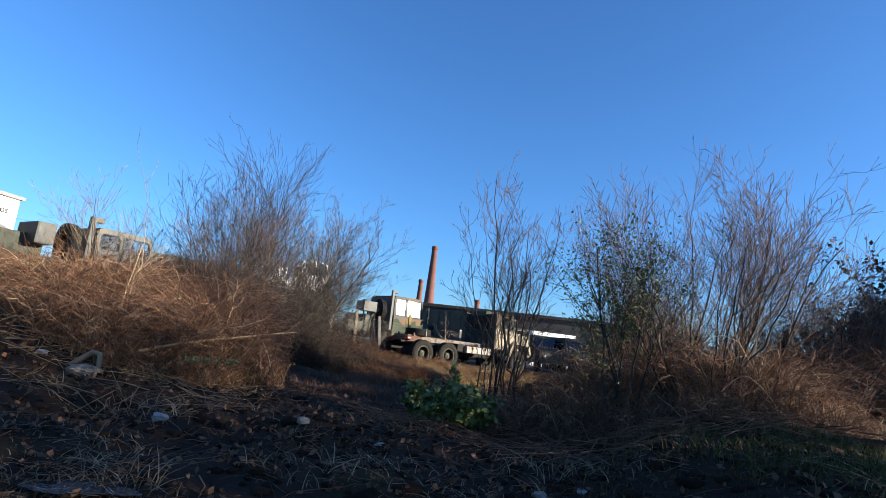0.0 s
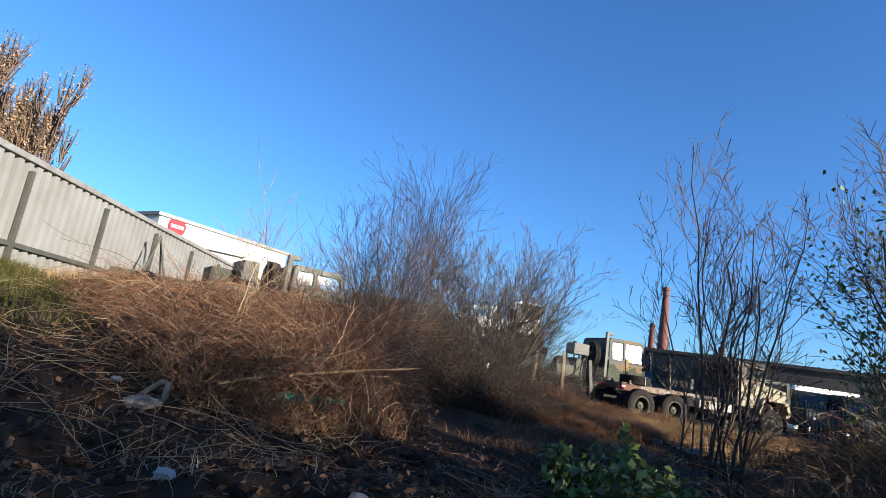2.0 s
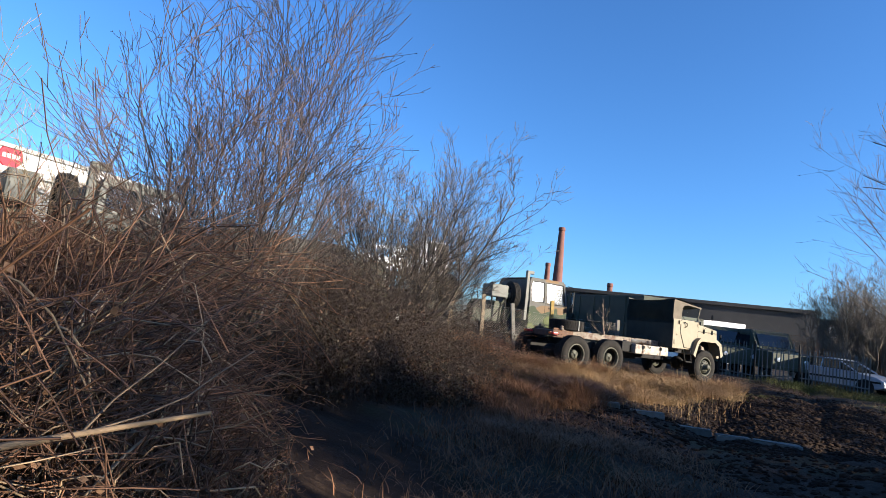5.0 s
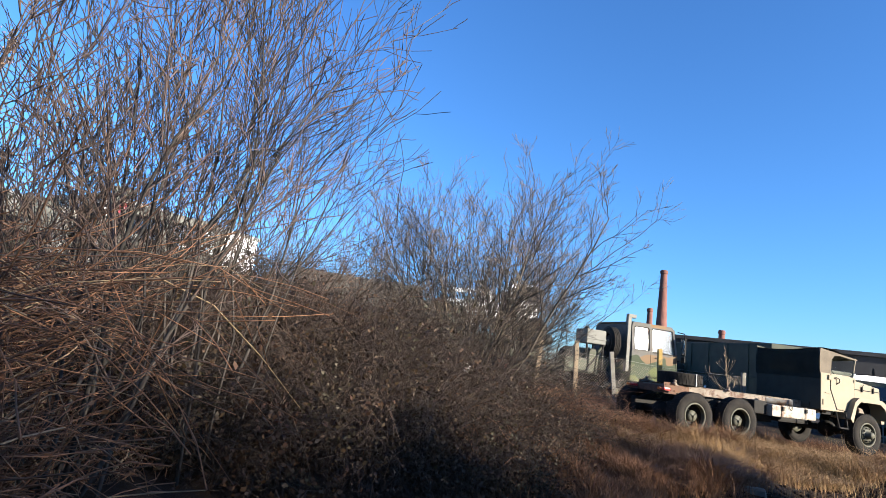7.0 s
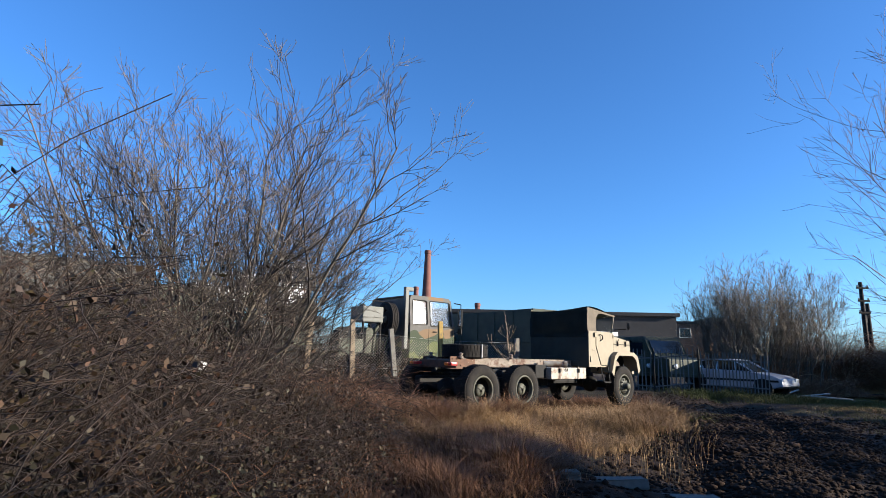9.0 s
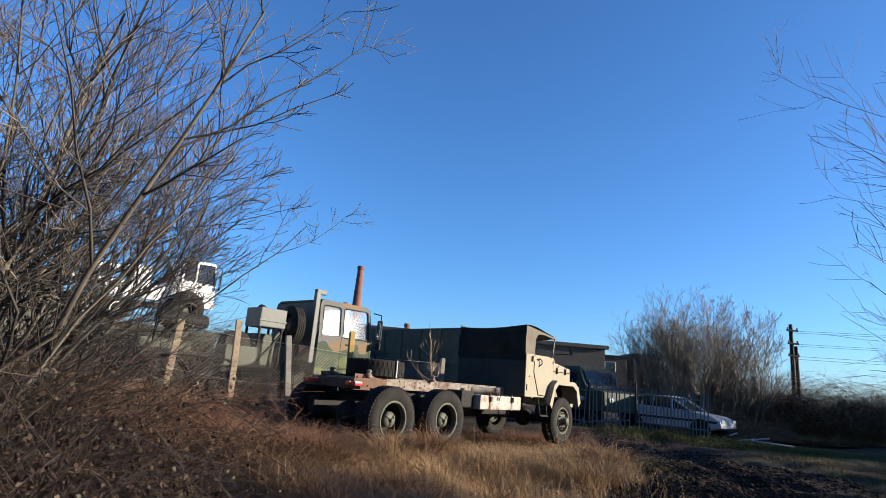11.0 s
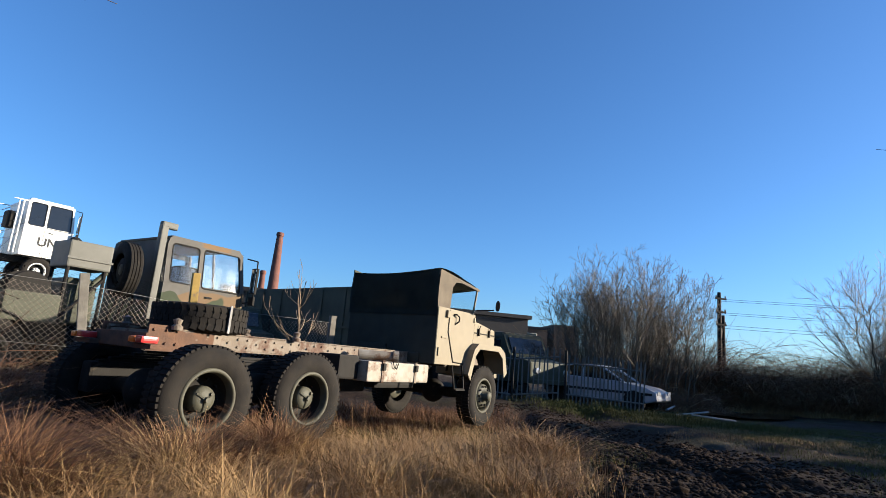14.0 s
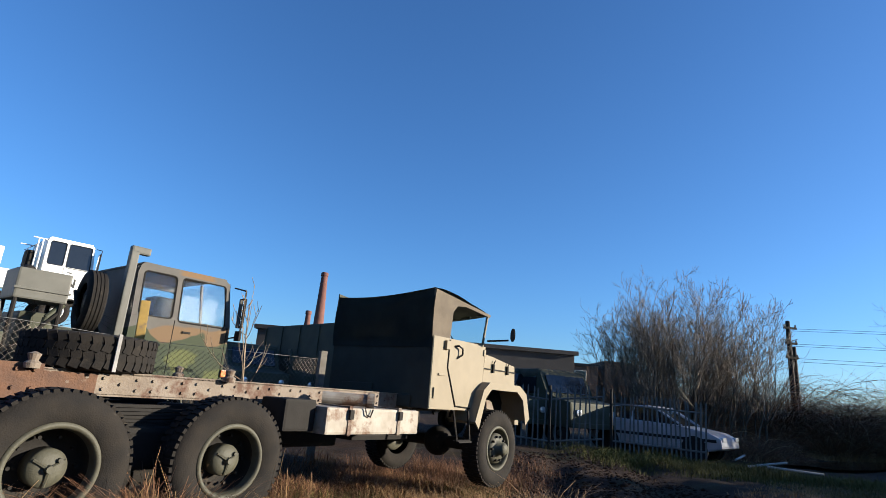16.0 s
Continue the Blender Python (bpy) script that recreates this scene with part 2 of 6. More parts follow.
def prism(bm, pts, y0, y1, bevel=0.0):
    """An outline in x, z drawn out along y."""
    a = [bm.verts.new((x, y0, z)) for x, z in pts]
    b = [bm.verts.new((x, y1, z)) for x, z in pts]
    n = len(pts)
    bm.faces.new(a)
    bm.faces.new(b[::-1])
    for i in range(n):
        bm.faces.new((a[i], b[i], b[(i + 1) % n], a[(i + 1) % n]))
    if bevel:
        es = list({e for v in a + b for e in v.link_edges})
        bmesh.ops.bevel(bm, geom=es, offset=bevel, segments=2, affect="EDGES", profile=0.7)
    return bm


def lathe(bm, prof, seg=32, axis="y", centre=(0, 0, 0), caps=True):
    """Turns a profile of (radius, along) round an axis."""
    rings = []
    cx, cy, cz = centre
    for r, a in prof:
        ring = []
        for i in range(seg):
            c, s = math.cos(2 * math.pi * i / seg) * r, math.sin(2 * math.pi * i / seg) * r
            p = (c, a, s) if axis == "y" else (c, s, a) if axis == "z" else (a, c, s)
            ring.append(bm.verts.new((p[0] + cx, p[1] + cy, p[2] + cz)))
        rings.append(ring)
    for p, q in zip(rings, rings[1:]):
        for i in range(seg):
            j = (i + 1) % seg
            bm.faces.new((p[i], p[j], q[j], q[i]))
    if caps and prof[0][0] > 1e-4:
        bm.faces.new(rings[0])
    if caps and prof[-1][0] > 1e-4:
        bm.faces.new(rings[-1][::-1])
    return bm


def rod(bm, a, b, r=0.02, r2=None, seg=8):
    a, b = Vector(a), Vector(b)
    d = b - a
    q = d.to_track_quat("Z", "Y").to_matrix().to_4x4()
    bmesh.ops.create_cone(bm, cap_ends=True, segments=seg, radius1=r, radius2=r if r2 is None else r2, depth=d.length, matrix=Matrix.Translation((a + b) / 2) @ q)
    return bm


def rods(bm, pts, r=0.02, seg=8):
    for a, b in zip(pts, pts[1:]):
        rod(bm, a, b, r, seg=seg)
    return bm


# ---- vegetation helpers ----
def unit(v):
    return v / np.maximum(np.linalg.norm(v, axis=-1, keepdims=True), 1e-9)


def tubes(P, R, sides=3):
    """Vertices and quads of tapered tubes along polylines P (N, K, 3) with radii R (N, K)."""
    N, K, _ = P.shape
    T = np.gradient(P, axis=1)
    T = unit(T)
    ref = np.where(np.abs(T[..., 2:3]) < 0.9, np.array([0, 0, 1.0]), np.array([1.0, 0, 0]))
    U = unit(np.cross(T, ref))
    V = np.cross(T, U)
    ang = np.arange(sides) * 2 * np.pi / sides
    ring = P[:, :, None] + R[:, :, None, None] * (np.cos(ang)[None, None, :, None] * U[:, :, None] + np.sin(ang)[None, None, :, None] * V[:, :, None])
    verts = ring.reshape(-1, 3)
    idx = np.arange(N * K * sides).reshape(N, K, sides)
    a, b = idx[:, :-1], idx[:, 1:]
    q = np.stack([a, np.roll(a, -1, 2), np.roll(b, -1, 2), b], -1).reshape(-1, 4)
    return verts, q


def ribbons(P, W, side):
    """Flat blades along polylines P with half widths W (K,) and a sideways direction (N, 3)."""
    N, K, _ = P.shape
    off = W[None, :, None] * side[:, None, :]
    verts = np.stack([P - off, P + off], 2).reshape(-1, 3)
    idx = np.arange(N * K * 2).reshape(N, K, 2)
    q = np.stack([idx[:, :-1, 0], idx[:, :-1, 1], idx[:, 1:, 1], idx[:, 1:, 0]], -1).reshape(-1, 4)
    return verts, q


def join(*pairs):
    vs, fs, o = [], [], 0
    for v, f in pairs:
        vs.append(v)
        fs.append(f + o)
        o += len(v)
    return np.concatenate(vs), np.concatenate(fs)


def grow(rng, P, R, n, length, spread, lift=0.0, K=5, start=(0.3, 1.0), thin=0.6, wob=0.045, tip=0.3):
    """n side branches on every polyline of P. spread: how far they turn from the parent; lift: pull upwards."""
    N, K0, _ = P.shape
    par = np.repeat(np.arange(N), n)
    u = rng.uniform(start[0], start[1], N * n) * (K0 - 1) * 0.999
    i = u.astype(int)
    f = (u - i)[:, None]
    base = P[par, i] * (1 - f) + P[par, i + 1] * f
    rad = R[par, i] * (1 - f[:, 0]) + R[par, i + 1] * f[:, 0]
    T = unit(P[par, i + 1] - P[par, i])
    side = unit(np.cross(T, rng.normal(size=(N * n, 3))))
    turn = (0.66 * spread * rng.uniform(0.65, 1.35, N * n))[:, None]
    D = T * np.cos(turn) + side * np.sin(turn)
    plen = np.linalg.norm(P[par, -1] - P[par, 0], axis=1)
    L = length * plen * rng.uniform(0.6, 1.25, N * n) * (1.15 - 0.5 * u / (K0 - 1))
    s = np.linspace(0, 1, K)[None, :, None]
    up = np.array([0, 0, 1.0])
    C = base[:, None] + L[:, None, None] * (s * D[:, None] + lift * s * s * up)
    w = rng.normal(size=(N * n, K, 3)) * wob * L[:, None, None]
    w[:, 0] = 0
    C = C + np.cumsum(w, axis=1) * 0.6
    r = np.minimum(rad * thin, 0.014 * L + 0.0028)
    Rn = r[:, None] * np.linspace(1, tip, K)[None]
    return C, np.maximum(Rn, 0.0024)


def stems(rng, base, n, height, lean, spread_base=0.15, r=0.02, K=7, wob=0.03, bend=0.3, hvar=0.35):
    a = rng.uniform(0, 2 * np.pi, n)
    ln = lean * np.sqrt(rng.uniform(0.02, 1, n))
    out = np.stack([np.cos(a), np.sin(a), np.zeros(n)], 1)
    h = height * rng.uniform(1 - hvar, 1.0, n) * (1 - 0.3 * (ln / max(lean, 1e-6)) ** 2)
    s = np.linspace(0, 1, K)[None, :, None]
    b = np.array(base)[None] + out * spread_base * rng.uniform(0.1, 1, n)[:, None]
    run = (ln * h)[:, None, None] * out[:, None]
    P = b[:, None] + run * (s * (1 - bend) + bend * s * s) + h[:, None, None] * s * np.array([0, 0, 1.0])
    w = rng.normal(size=(n, K, 3)) * wob * h[:, None, None]
    w[:, 0] = 0
    P = P + np.cumsum(w, 1) * 0.5
    P = P + (rng.normal(size=(n, 1, 3)) * np.array([1, 1, 0.2]) * 0.11 * h[:, None, None]) * s * s * (1.3 - 0.7 * s)
    R = r * rng.uniform(0.5, 1.2, n)[:, None] * np.linspace(1, 0.25, K)[None]
    return P, R


def leaves(rng, P, n, size, jitter=0.05, droop=0.3):
    """n leaf quads scattered along the polylines P."""
    N, K, _ = P.shape
    a = rng.integers(0, N, n)
    u = rng.uniform(0.2, 0.999, n) * (K - 1)
    i = u.astype(int)
    f = (u - i)[:, None]
    c = P[a, i] * (1 - f) + P[a, i + 1] * f + rng.normal(size=(n, 3)) * jitter
    d = unit(rng.normal(size=(n, 3)) + np.array([0, 0, -droop]))
    e = unit(np.cross(d, rng.normal(size=(n, 3))))
    L = size * rng.uniform(0.6, 1.3, n)[:, None]
    nrm = np.cross(d, e)
    v = np.stack([c, c + d * L * 0.5 + e * L * 0.32 + nrm * L * 0.08, c + d * L, c + d * L * 0.5 - e * L * 0.32 + nrm * L * 0.08], 1).reshape(-1, 3)
    return v, np.arange(n * 4).reshape(n, 4)


FOOTPATH = [(1.0, -1.5), (1.45, 2.0), (0.6, 4.1), (-0.3, 7.0), (-0.9, 9.0), (-1.1, 10.5), (-0.9, 12.5), (-0.4, 14.8), (0.5, 16.9), (1.5, 18.8)]


def off_path(P, gap):
    """Which polylines of P keep clear of the trodden footpath."""
    d = np.full(P.shape[:2], 99.0)
    for (x0, y0), (x1, y1) in zip(FOOTPATH, FOOTPATH[1:]):
        v = np.array([x1 - x0, y1 - y0])
        w = P[..., :2] - np.array([x0, y0])
        u = np.clip((w @ v) / (v @ v), 0, 1)[..., None]
        d = np.minimum(d, np.linalg.norm(w - u * v, axis=-1))
    return d.min(1) > gap


def shrub(name, label, category, x, y, height, n=14, lean=0.4, r=0.02, b1=7, b2=6, b3=0, seed=1, bark=None, twig=None, spread_base=0.25, spread=1.0, lift=0.25, leaf=None, nleaf=0, leaf_size=0.05, leaf_zmax=1.0, l1=0.45, l2=0.45, l3=0.5, group="", hvar=0.35, thick=1.0, bend=0.1, tips=None):
    """A leafless shrub or small tree: stems from the ground, limbs and twigs."""
    rng = np.random.default_rng(seed)
    z = float(ground_z(np.array([x]), np.array([y]))[0]) - 0.05
    t = thing(name, Matrix.Translation((x, y, z)), label, category, group)
    P, R = stems(rng, (0, 0, 0), n, height, lean, spread_base, r, K=9, bend=bend, hvar=hvar)
    at = np.array([x, y, z])
    k = off_path(P + at, 1.0)
    P, R = P[k], R[k]
    C1, R1 = grow(rng, P, R, b1, l1, spread, lift, start=(0.25, 1.0))
    k = off_path(C1 + at, 0.8)
    C1, R1 = C1[k], R1[k]
    C2, R2 = grow(rng, C1, R1, b2, l2, spread * 0.9, lift * 0.6, K=4, start=(0.2, 1.0), wob=0.11)
    k = off_path(C2 + at, 0.8)
    C2, R2 = C2[k], R2[k]
    pairs = [tubes(C1, R1 * thick), tubes(C2, R2 * thick)]
    last = C2
    if b3:
        C3, R3 = grow(rng, C2, R2, b3, l3, spread * 0.9, 0.1, K=4, start=(0.2, 1.0))
        last = C3
        # tips: outermost twigs in a paler colour, as if caught by the sun
        if tips:
            link_mesh("twig_spray", *tubes(C3, R3 * thick), tips, t)["kind"] = "stuff"
        else:
            pairs.append(tubes(C3, R3 * thick))
    link_mesh("stem", *tubes(P, R, 5), bark or M_BARKGREY, t, smooth=True)
    link_mesh("crown", *join(*pairs), twig or M_TWIG, t)["kind"] = "stuff"
    if leaf:
        sel = last[(last[:, 0, 2] < height * leaf_zmax) & off_path(last + at, 1.2)]
        link_mesh("foliage", *leaves(rng, sel, nleaf, leaf_size), leaf, t)["kind"] = "stuff"
    return t


# ---- ground ----
def sstep(a, b, v):
    t = np.clip((v - a) / (b - a), 0, 1)
    return t * t * (3 - 2 * t)


_gn = np.random.default_rng(5)
_GW = [(_gn.uniform(0, 6.28), 10 ** _gn.uniform(-0.7, 0.9), _gn.uniform(0, 6.28)) for _ in range(40)]


def ground_z(x, y):
    """Height of the ground at x, y."""
    near = -0.58 + 0.46 * sstep(0, 8, y) - 0.1 * sstep(11, 14, y) + 0.2 * sstep(18, 23, y)
    bank = 1.35 * sstep(-0.4, 7.0, -x - 0.10 * (y - 6)) * (1 - sstep(12, 24, y)) + 0.35 * sstep(0, 6, -x - 2.0) * sstep(16, 26, y)
    right = 0.45 * sstep(1.6, 4.2, x) * (1 - sstep(9, 15, y)) * sstep(0.5, 3.0, y)
    r = np.zeros_like(x)
    for a, k, p in _GW:
        r = r + np.sin((x * math.cos(a) + y * math.sin(a)) * k + p) * 0.022 / (0.4 + k * 0.55)
    ruts = -0.10 * (np.exp(-((x - 2.2 - 0.28 * (y - 18)) / 0.35) ** 2) + np.exp(-((x - 4.1 - 0.30 * (y - 18)) / 0.35) ** 2)) * sstep(14, 18, y) * (1 - sstep(33, 38, y))
    pool = np.exp(-((x - 17.5) / 6.0) ** 2 - ((y - 35.5 - 0.6 * (x - 17.5)) / 2.4) ** 2)
    calm = np.exp(-((x - 16.0) / 6.5) ** 4 - ((y - 31.5) / 5.5) ** 4)
    r = r * (1 - np.maximum(pool, 0.9 * calm)) - 0.03 * pool
    far = sstep(60, 200, np.hypot(x, y - 15))
    return (near + bank + right + r * 1.2 + ruts) * (1 - far)


def axis_coords(lo, hi, fine_lo, fine_hi, step):
    mid = np.arange(fine_lo, fine_hi + 1e-6, step)
    out_hi = fine_hi + np.geomspace(step, hi - fine_hi, 34)
    out_lo = fine_lo - np.geomspace(step, fine_lo - lo, 34)[::-1]
    return np.concatenate([out_lo, mid, out_hi])


def ground_material():
    m = bpy.data.materials.new("soil_and_litter")
    m.use_nodes = True
    nt = m.node_tree
    b = nt.nodes["Principled BSDF"]
    tc = nt.nodes.new("ShaderNodeTexCoord")

    def noise_tex(scale, detail=8, rough=0.6):
        n = nt.nodes.new("ShaderNodeTexNoise")
        n.inputs["Scale"].default_value = scale
        n.inputs["Detail"].default_value = detail
        n.inputs["Roughness"].default_value = rough
        nt.links.new(tc.outputs["Object"], n.inputs["Vector"])
        return n

    def mix(fac, a, c, lo, hi):
        mr = nt.nodes.new("ShaderNodeMapRange")
        mr.inputs[1].default_value, mr.inputs[2].default_value = lo, hi
        nt.links.new(fac, mr.inputs[0])
        mx = nt.nodes.new("ShaderNodeMix")
        mx.data_type = "RGBA"
        nt.links.new(mr.outputs[0], mx.inputs[0])
        for k, v in ((6, a), (7, c)):
            if isinstance(v, tuple):
                mx.inputs[k].default_value = (*v, 1)
            else:
                nt.links.new(v, mx.inputs[k])
        return mx.outputs[2]

    col = mix(noise_tex(3.5).outputs[0], (0.036, 0.022, 0.014), (0.02, 0.0125, 0.0085), 0.35, 0.65)
    col = mix(noise_tex(0.35, 5).outputs[0], col, (0.036, 0.034, 0.014), 0.52, 0.66)
    col = mix(noise_tex(28, 4).outputs[0], col, (0.075, 0.053, 0.034), 0.62, 0.74)
    nt.links.new(col, b.inputs["Base Color"])
    wet = nt.nodes.new("ShaderNodeMapRange")
    wet.inputs[1].default_value, wet.inputs[2].default_value = 0.35, 0.6
    wet.inputs[3].default_value, wet.inputs[4].default_value = 0.8, 1.0
    b.inputs["Specular IOR Level"].default_value = 0.15
    nt.links.new(noise_tex(0.8, 4).outputs[0], wet.inputs[0])
    nt.links.new(wet.outputs[0], b.inputs["Roughness"])
    bp = nt.nodes.new("ShaderNodeBump")
    bp.inputs["Strength"].default_value = 0.7
    bp.inputs["Distance"].default_value = 0.05
    nt.links.new(noise_tex(14, 8, 0.7).outputs[0], bp.inputs["Height"])
    nt.links.new(bp.outputs[0], b.inputs["Normal"])
    return m


M_SOIL = ground_material()
_gx = axis_coords(-900, 900, -12, 24, 0.13)
_gy = axis_coords(-700, 1100, -3, 40, 0.13)
_X, _Y = np.meshgrid(_gx, _gy)
_V = np.stack([_X, _Y, ground_z(_X, _Y)], -1).reshape(-1, 3)
_I = np.arange(len(_V)).reshape(_X.shape)
_F = np.stack([_I[:-1, :-1], _I[:-1, 1:], _I[1:, 1:], _I[1:, :-1]], -1).reshape(-1, 4)
tagged(link_mesh("ground", _V, _F, M_SOIL, smooth=True), "dark muddy soil with leaf litter and thin grass", "ground", kind="structure")


def gz(x, y):
    return float(ground_z(np.array([float(x)]), np.array([float(y)]))[0])


# ---- tan six-wheeled truck ----
def wheel(parent, x, y, r=0.55, w=0.30, side=-1, deep=True, rim=None, tread=True, name="wheel", seg=48):
    """A lorry wheel: tyre with lugs, rim and hub. side -1: its outer face looks to -y."""
    rim = rim or M_RIM
    tyre = part(name, lathe(nb(), [(r * 0.56, w * 0.42), (r * 0.6, w * 0.5), (r * 0.8, w * 0.54), (r * 0.93, w * 0.46), (r * 0.965, w * 0.34), (r * 0.965, -w * 0.34), (r * 0.93, -w * 0.46), (r * 0.8, -w * 0.54), (r * 0.6, -w * 0.5), (r * 0.56, -w * 0.42)], seg, caps=False), M_TYRE, parent, smooth=True)
    tyre.matrix_basis = pose(x, y, r, 0, 0, 0)
    if tread == "ribbed":
        for k in (-0.3, -0.1, 0.1, 0.3):
            part("tread_rib", lathe(nb(), [(r * 0.95, (k - 0.085) * w), (r * 0.995, (k - 0.075) * w), (r * 0.995, (k + 0.075) * w), (r * 0.95, (k + 0.085) * w)], seg, caps=False), M_TYRE, tyre, smooth=False)
    elif tread:
        bm = nb()
        n = 54
        for i in range(n):
            for s in (-1, 1):
                a = 2 * math.pi * (i + 0.25 * s) / n
                box(bm, -r * 0.036, r * 0.036, s * w * 0.02, s * w * 0.43, r * 0.92, r * 0.985, m=Matrix.Rotation(a, 4, "Y"))
        part("tread", bm, M_TYRE, tyre)
    s = side
    bm = nb()
    lathe(bm, [(r * 0.575, s * w * 0.46), (r * 0.555, s * w * 0.52), (r * 0.51, s * w * 0.5), (r * 0.49, s * w * 0.40), (r * 0.48, s * w * 0.2)], seg)
    bmesh.ops.delete(bm, geom=[f for f in bm.faces if len(f.verts) > 4], context="FACES_ONLY")
    part("rim", bm, rim, tyre, smooth=True)
    # disc is near-black on deep wheels, rim colour on the others
    part("wheel_disc", lathe(nb(), [(r * 0.485, s * w * 0.22), (r * 0.475, -s * w * 0.1), (r * 0.42, -s * w * 0.25), (r * 0.2, -s * w * 0.28)], seg, caps=False), M_DARK if deep else rim, tyre, "near-black wheel recess" if deep else "", smooth=True)
    if deep:
        part("hub", lathe(nb(), [(r * 0.24, -s * w * 0.26), (r * 0.24, s * w * 0.14), (r * 0.225, s * w * 0.22), (r * 0.12, s * w * 0.29), (0.0001, s * w * 0.31)], 28), rim, tyre, smooth=True)
        bm = nb()
        for i in range(3):
            a = 2 * math.pi * i / 3 + 0.5
            rod(bm, (0, s * w * 0.36, 0), (math.cos(a) * r * 0.21, s * w * 0.25, math.sin(a) * r * 0.21), r * 0.028, r * 0.02, seg=6)
        rod(bm, (0, s * w * 0.3, 0), (0, s * w * 0.44, 0), r * 0.055, r * 0.045, seg=12)
        rod(bm, (r * 0.11, s * w * 0.25, r * 0.1), (r * 0.11, s * w * 0.36, r * 0.1), r * 0.03, seg=10)
        part("hub_rib", bm, rim, tyre)
        bm = nb()
        for i in range(10):
            a = 2 * math.pi * i / 10
            c = Vector((math.cos(a) * r * 0.38, -s * w * 0.15, math.sin(a) * r * 0.38))
            rod(bm, c, c + Vector((0, s * 0.04, 0)), 0.014, seg=6)
        part("wheel_nut_ring", bm, M_DARK, tyre)["kind"] = "stuff"
    else:
        part("hub", lathe(nb(), [(r * 0.4, s * w * 0.15), (r * 0.38, s * w * 0.42), (r * 0.24, s * w * 0.5), (r * 0.17, s * w * 0.55), (r * 0.16, s * w * 0.85), (r * 0.11, s * w * 0.95), (0.0001, s * w * 0.97)], 28), rim, tyre, smooth=True)
        bm = nb()
        for i in range(10):
            a = 2 * math.pi * i / 10
            c = Vector((math.cos(a) * r * 0.31, s * w * 0.4, math.sin(a) * r * 0.31))
            rod(bm, c, c + Vector((0, s * 0.05, 0)), 0.016, seg=6)
        part("wheel_nut_ring", bm, M_DARK, tyre)["kind"] = "stuff"
    return tyre


TAN_M = pose(-1.46, 23.3, 0.01, 0, 0, 44.9)


def tan_truck():
    t = thing("military_truck", TAN_M, "stripped six-wheeled tan military truck with black canvas cab cover", "truck")
    for x, deep in ((0.0, True), (1.38, True), (5.80, False)):
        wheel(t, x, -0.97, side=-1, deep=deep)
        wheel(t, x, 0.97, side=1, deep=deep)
    # frame rails, cross members and axles
    for s in (-1, 1):
        bm = nb()
        box(bm, -0.32, 6.9, s * 0.43 - 0.012, s * 0.43 + 0.012, 1.03, 1.22, 0.004)
        box(bm, -0.32, 6.9, s * 0.43 - 0.012, s * 0.36, 1.20, 1.225, 0.004)
        box(bm, -0.32, 6.9, s * 0.43 - 0.012, s * 0.36, 1.02, 1.045, 0.004)
        rail = part("frame_rail", bm, M_FRAME, t, "pale paint peeling to rust")
        bm = nb()
        for i in range(34):
            x = 0.2 + i * 0.14
            for z in (1.08, 1.17) if i % 3 else (1.125,):
                rod(bm, (x, s * 0.44, z), (x, s * 0.46, z), 0.014, seg=6)
        part("riveting", bm, M_FRAME, rail)["kind"] = "stuff"
    # rusty end plates and lamp cluster at the tail
    for s in (-1, 1):
        bm = box(nb(), -0.36, 0.02, s * 0.452 - 0.008, s * 0.452 + 0.008, 0.98, 1.25, 0.004)
        box(bm, 0.02, 0.42, s * 0.452 - 0.006, s * 0.452 + 0.006, 1.03, 1.2, 0.004)
        for x in (-0.3, -0.16, -0.04):
            rod(bm, (x, s * 0.46, 1.2), (x, s * 0.48, 1.2), 0.016, seg=6)
            rod(bm, (x, s * 0.46, 1.06), (x, s * 0.48, 1.06), 0.016, seg=6)
        part("end_plate", bm, M_RUST, t, "rust-brown riveted end plate")
        boxpart("lamp_bracket", t, M_RUST, (-0.5, -0.34, s * 0.58 - 0.2, s * 0.58 + 0.16, 1.0, 1.05), 0.01)
        lamp = part("tail_lamp", box(nb(), -0.56, -0.38, s * 0.58 - 0.13, s * 0.58 - 0.01, 1.055, 1.125, 0.025), M_REDLENS, t, "red tail lamp lens")
        part("lens", box(nb(), -0.56, -0.38, s * 0.58 + 0.01, s * 0.58 + 0.12, 1.055, 1.12, 0.025), M_ORANGE, lamp, "orange indicator lens")
    boxpart("tow_beam", t, M_RUST, (-0.4, -0.3, -0.5, 0.5, 1.0, 1.16), 0.015)
    for x in (-0.25, 0.69, 2.2, 3.6):
        boxpart("cross_member", t, M_FRAME, (x - 0.05, x + 0.05, -0.42, 0.42, 1.04, 1.19))
    for x in (0.0, 1.38, 5.80):
        bm = rod(nb(), (x, -0.85, 0.55), (x, 0.85, 0.55), 0.09, seg=14)
        bmesh.ops.create_uvsphere(bm, u_segments=16, v_segments=10, radius=0.23, matrix=Matrix.Translation((x, 0, 0.55)))
        part("axle", bm, M_DARK, t, smooth=True)
    bm = nb()
    for s in (-1, 1):
        for i in range(6):
            L = 0.95 - i * 0.13
            box(bm, 0.69 - L, 0.69 + L, s * 0.62 - 0.045, s * 0.62 + 0.045, 0.80 + i * 0.03, 0.825 + i * 0.03)
    part("leaf_spring", bm, M_DARK, t)
    # solid near-black bogie beams added so the open underside looks shaded
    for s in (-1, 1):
        boxpart("bogie_shade_beam", t, M_DARK, (-0.35, 1.75, s * 0.66 - 0.1, s * 0.66 + 0.1, 0.46, 0.8), 0.04)
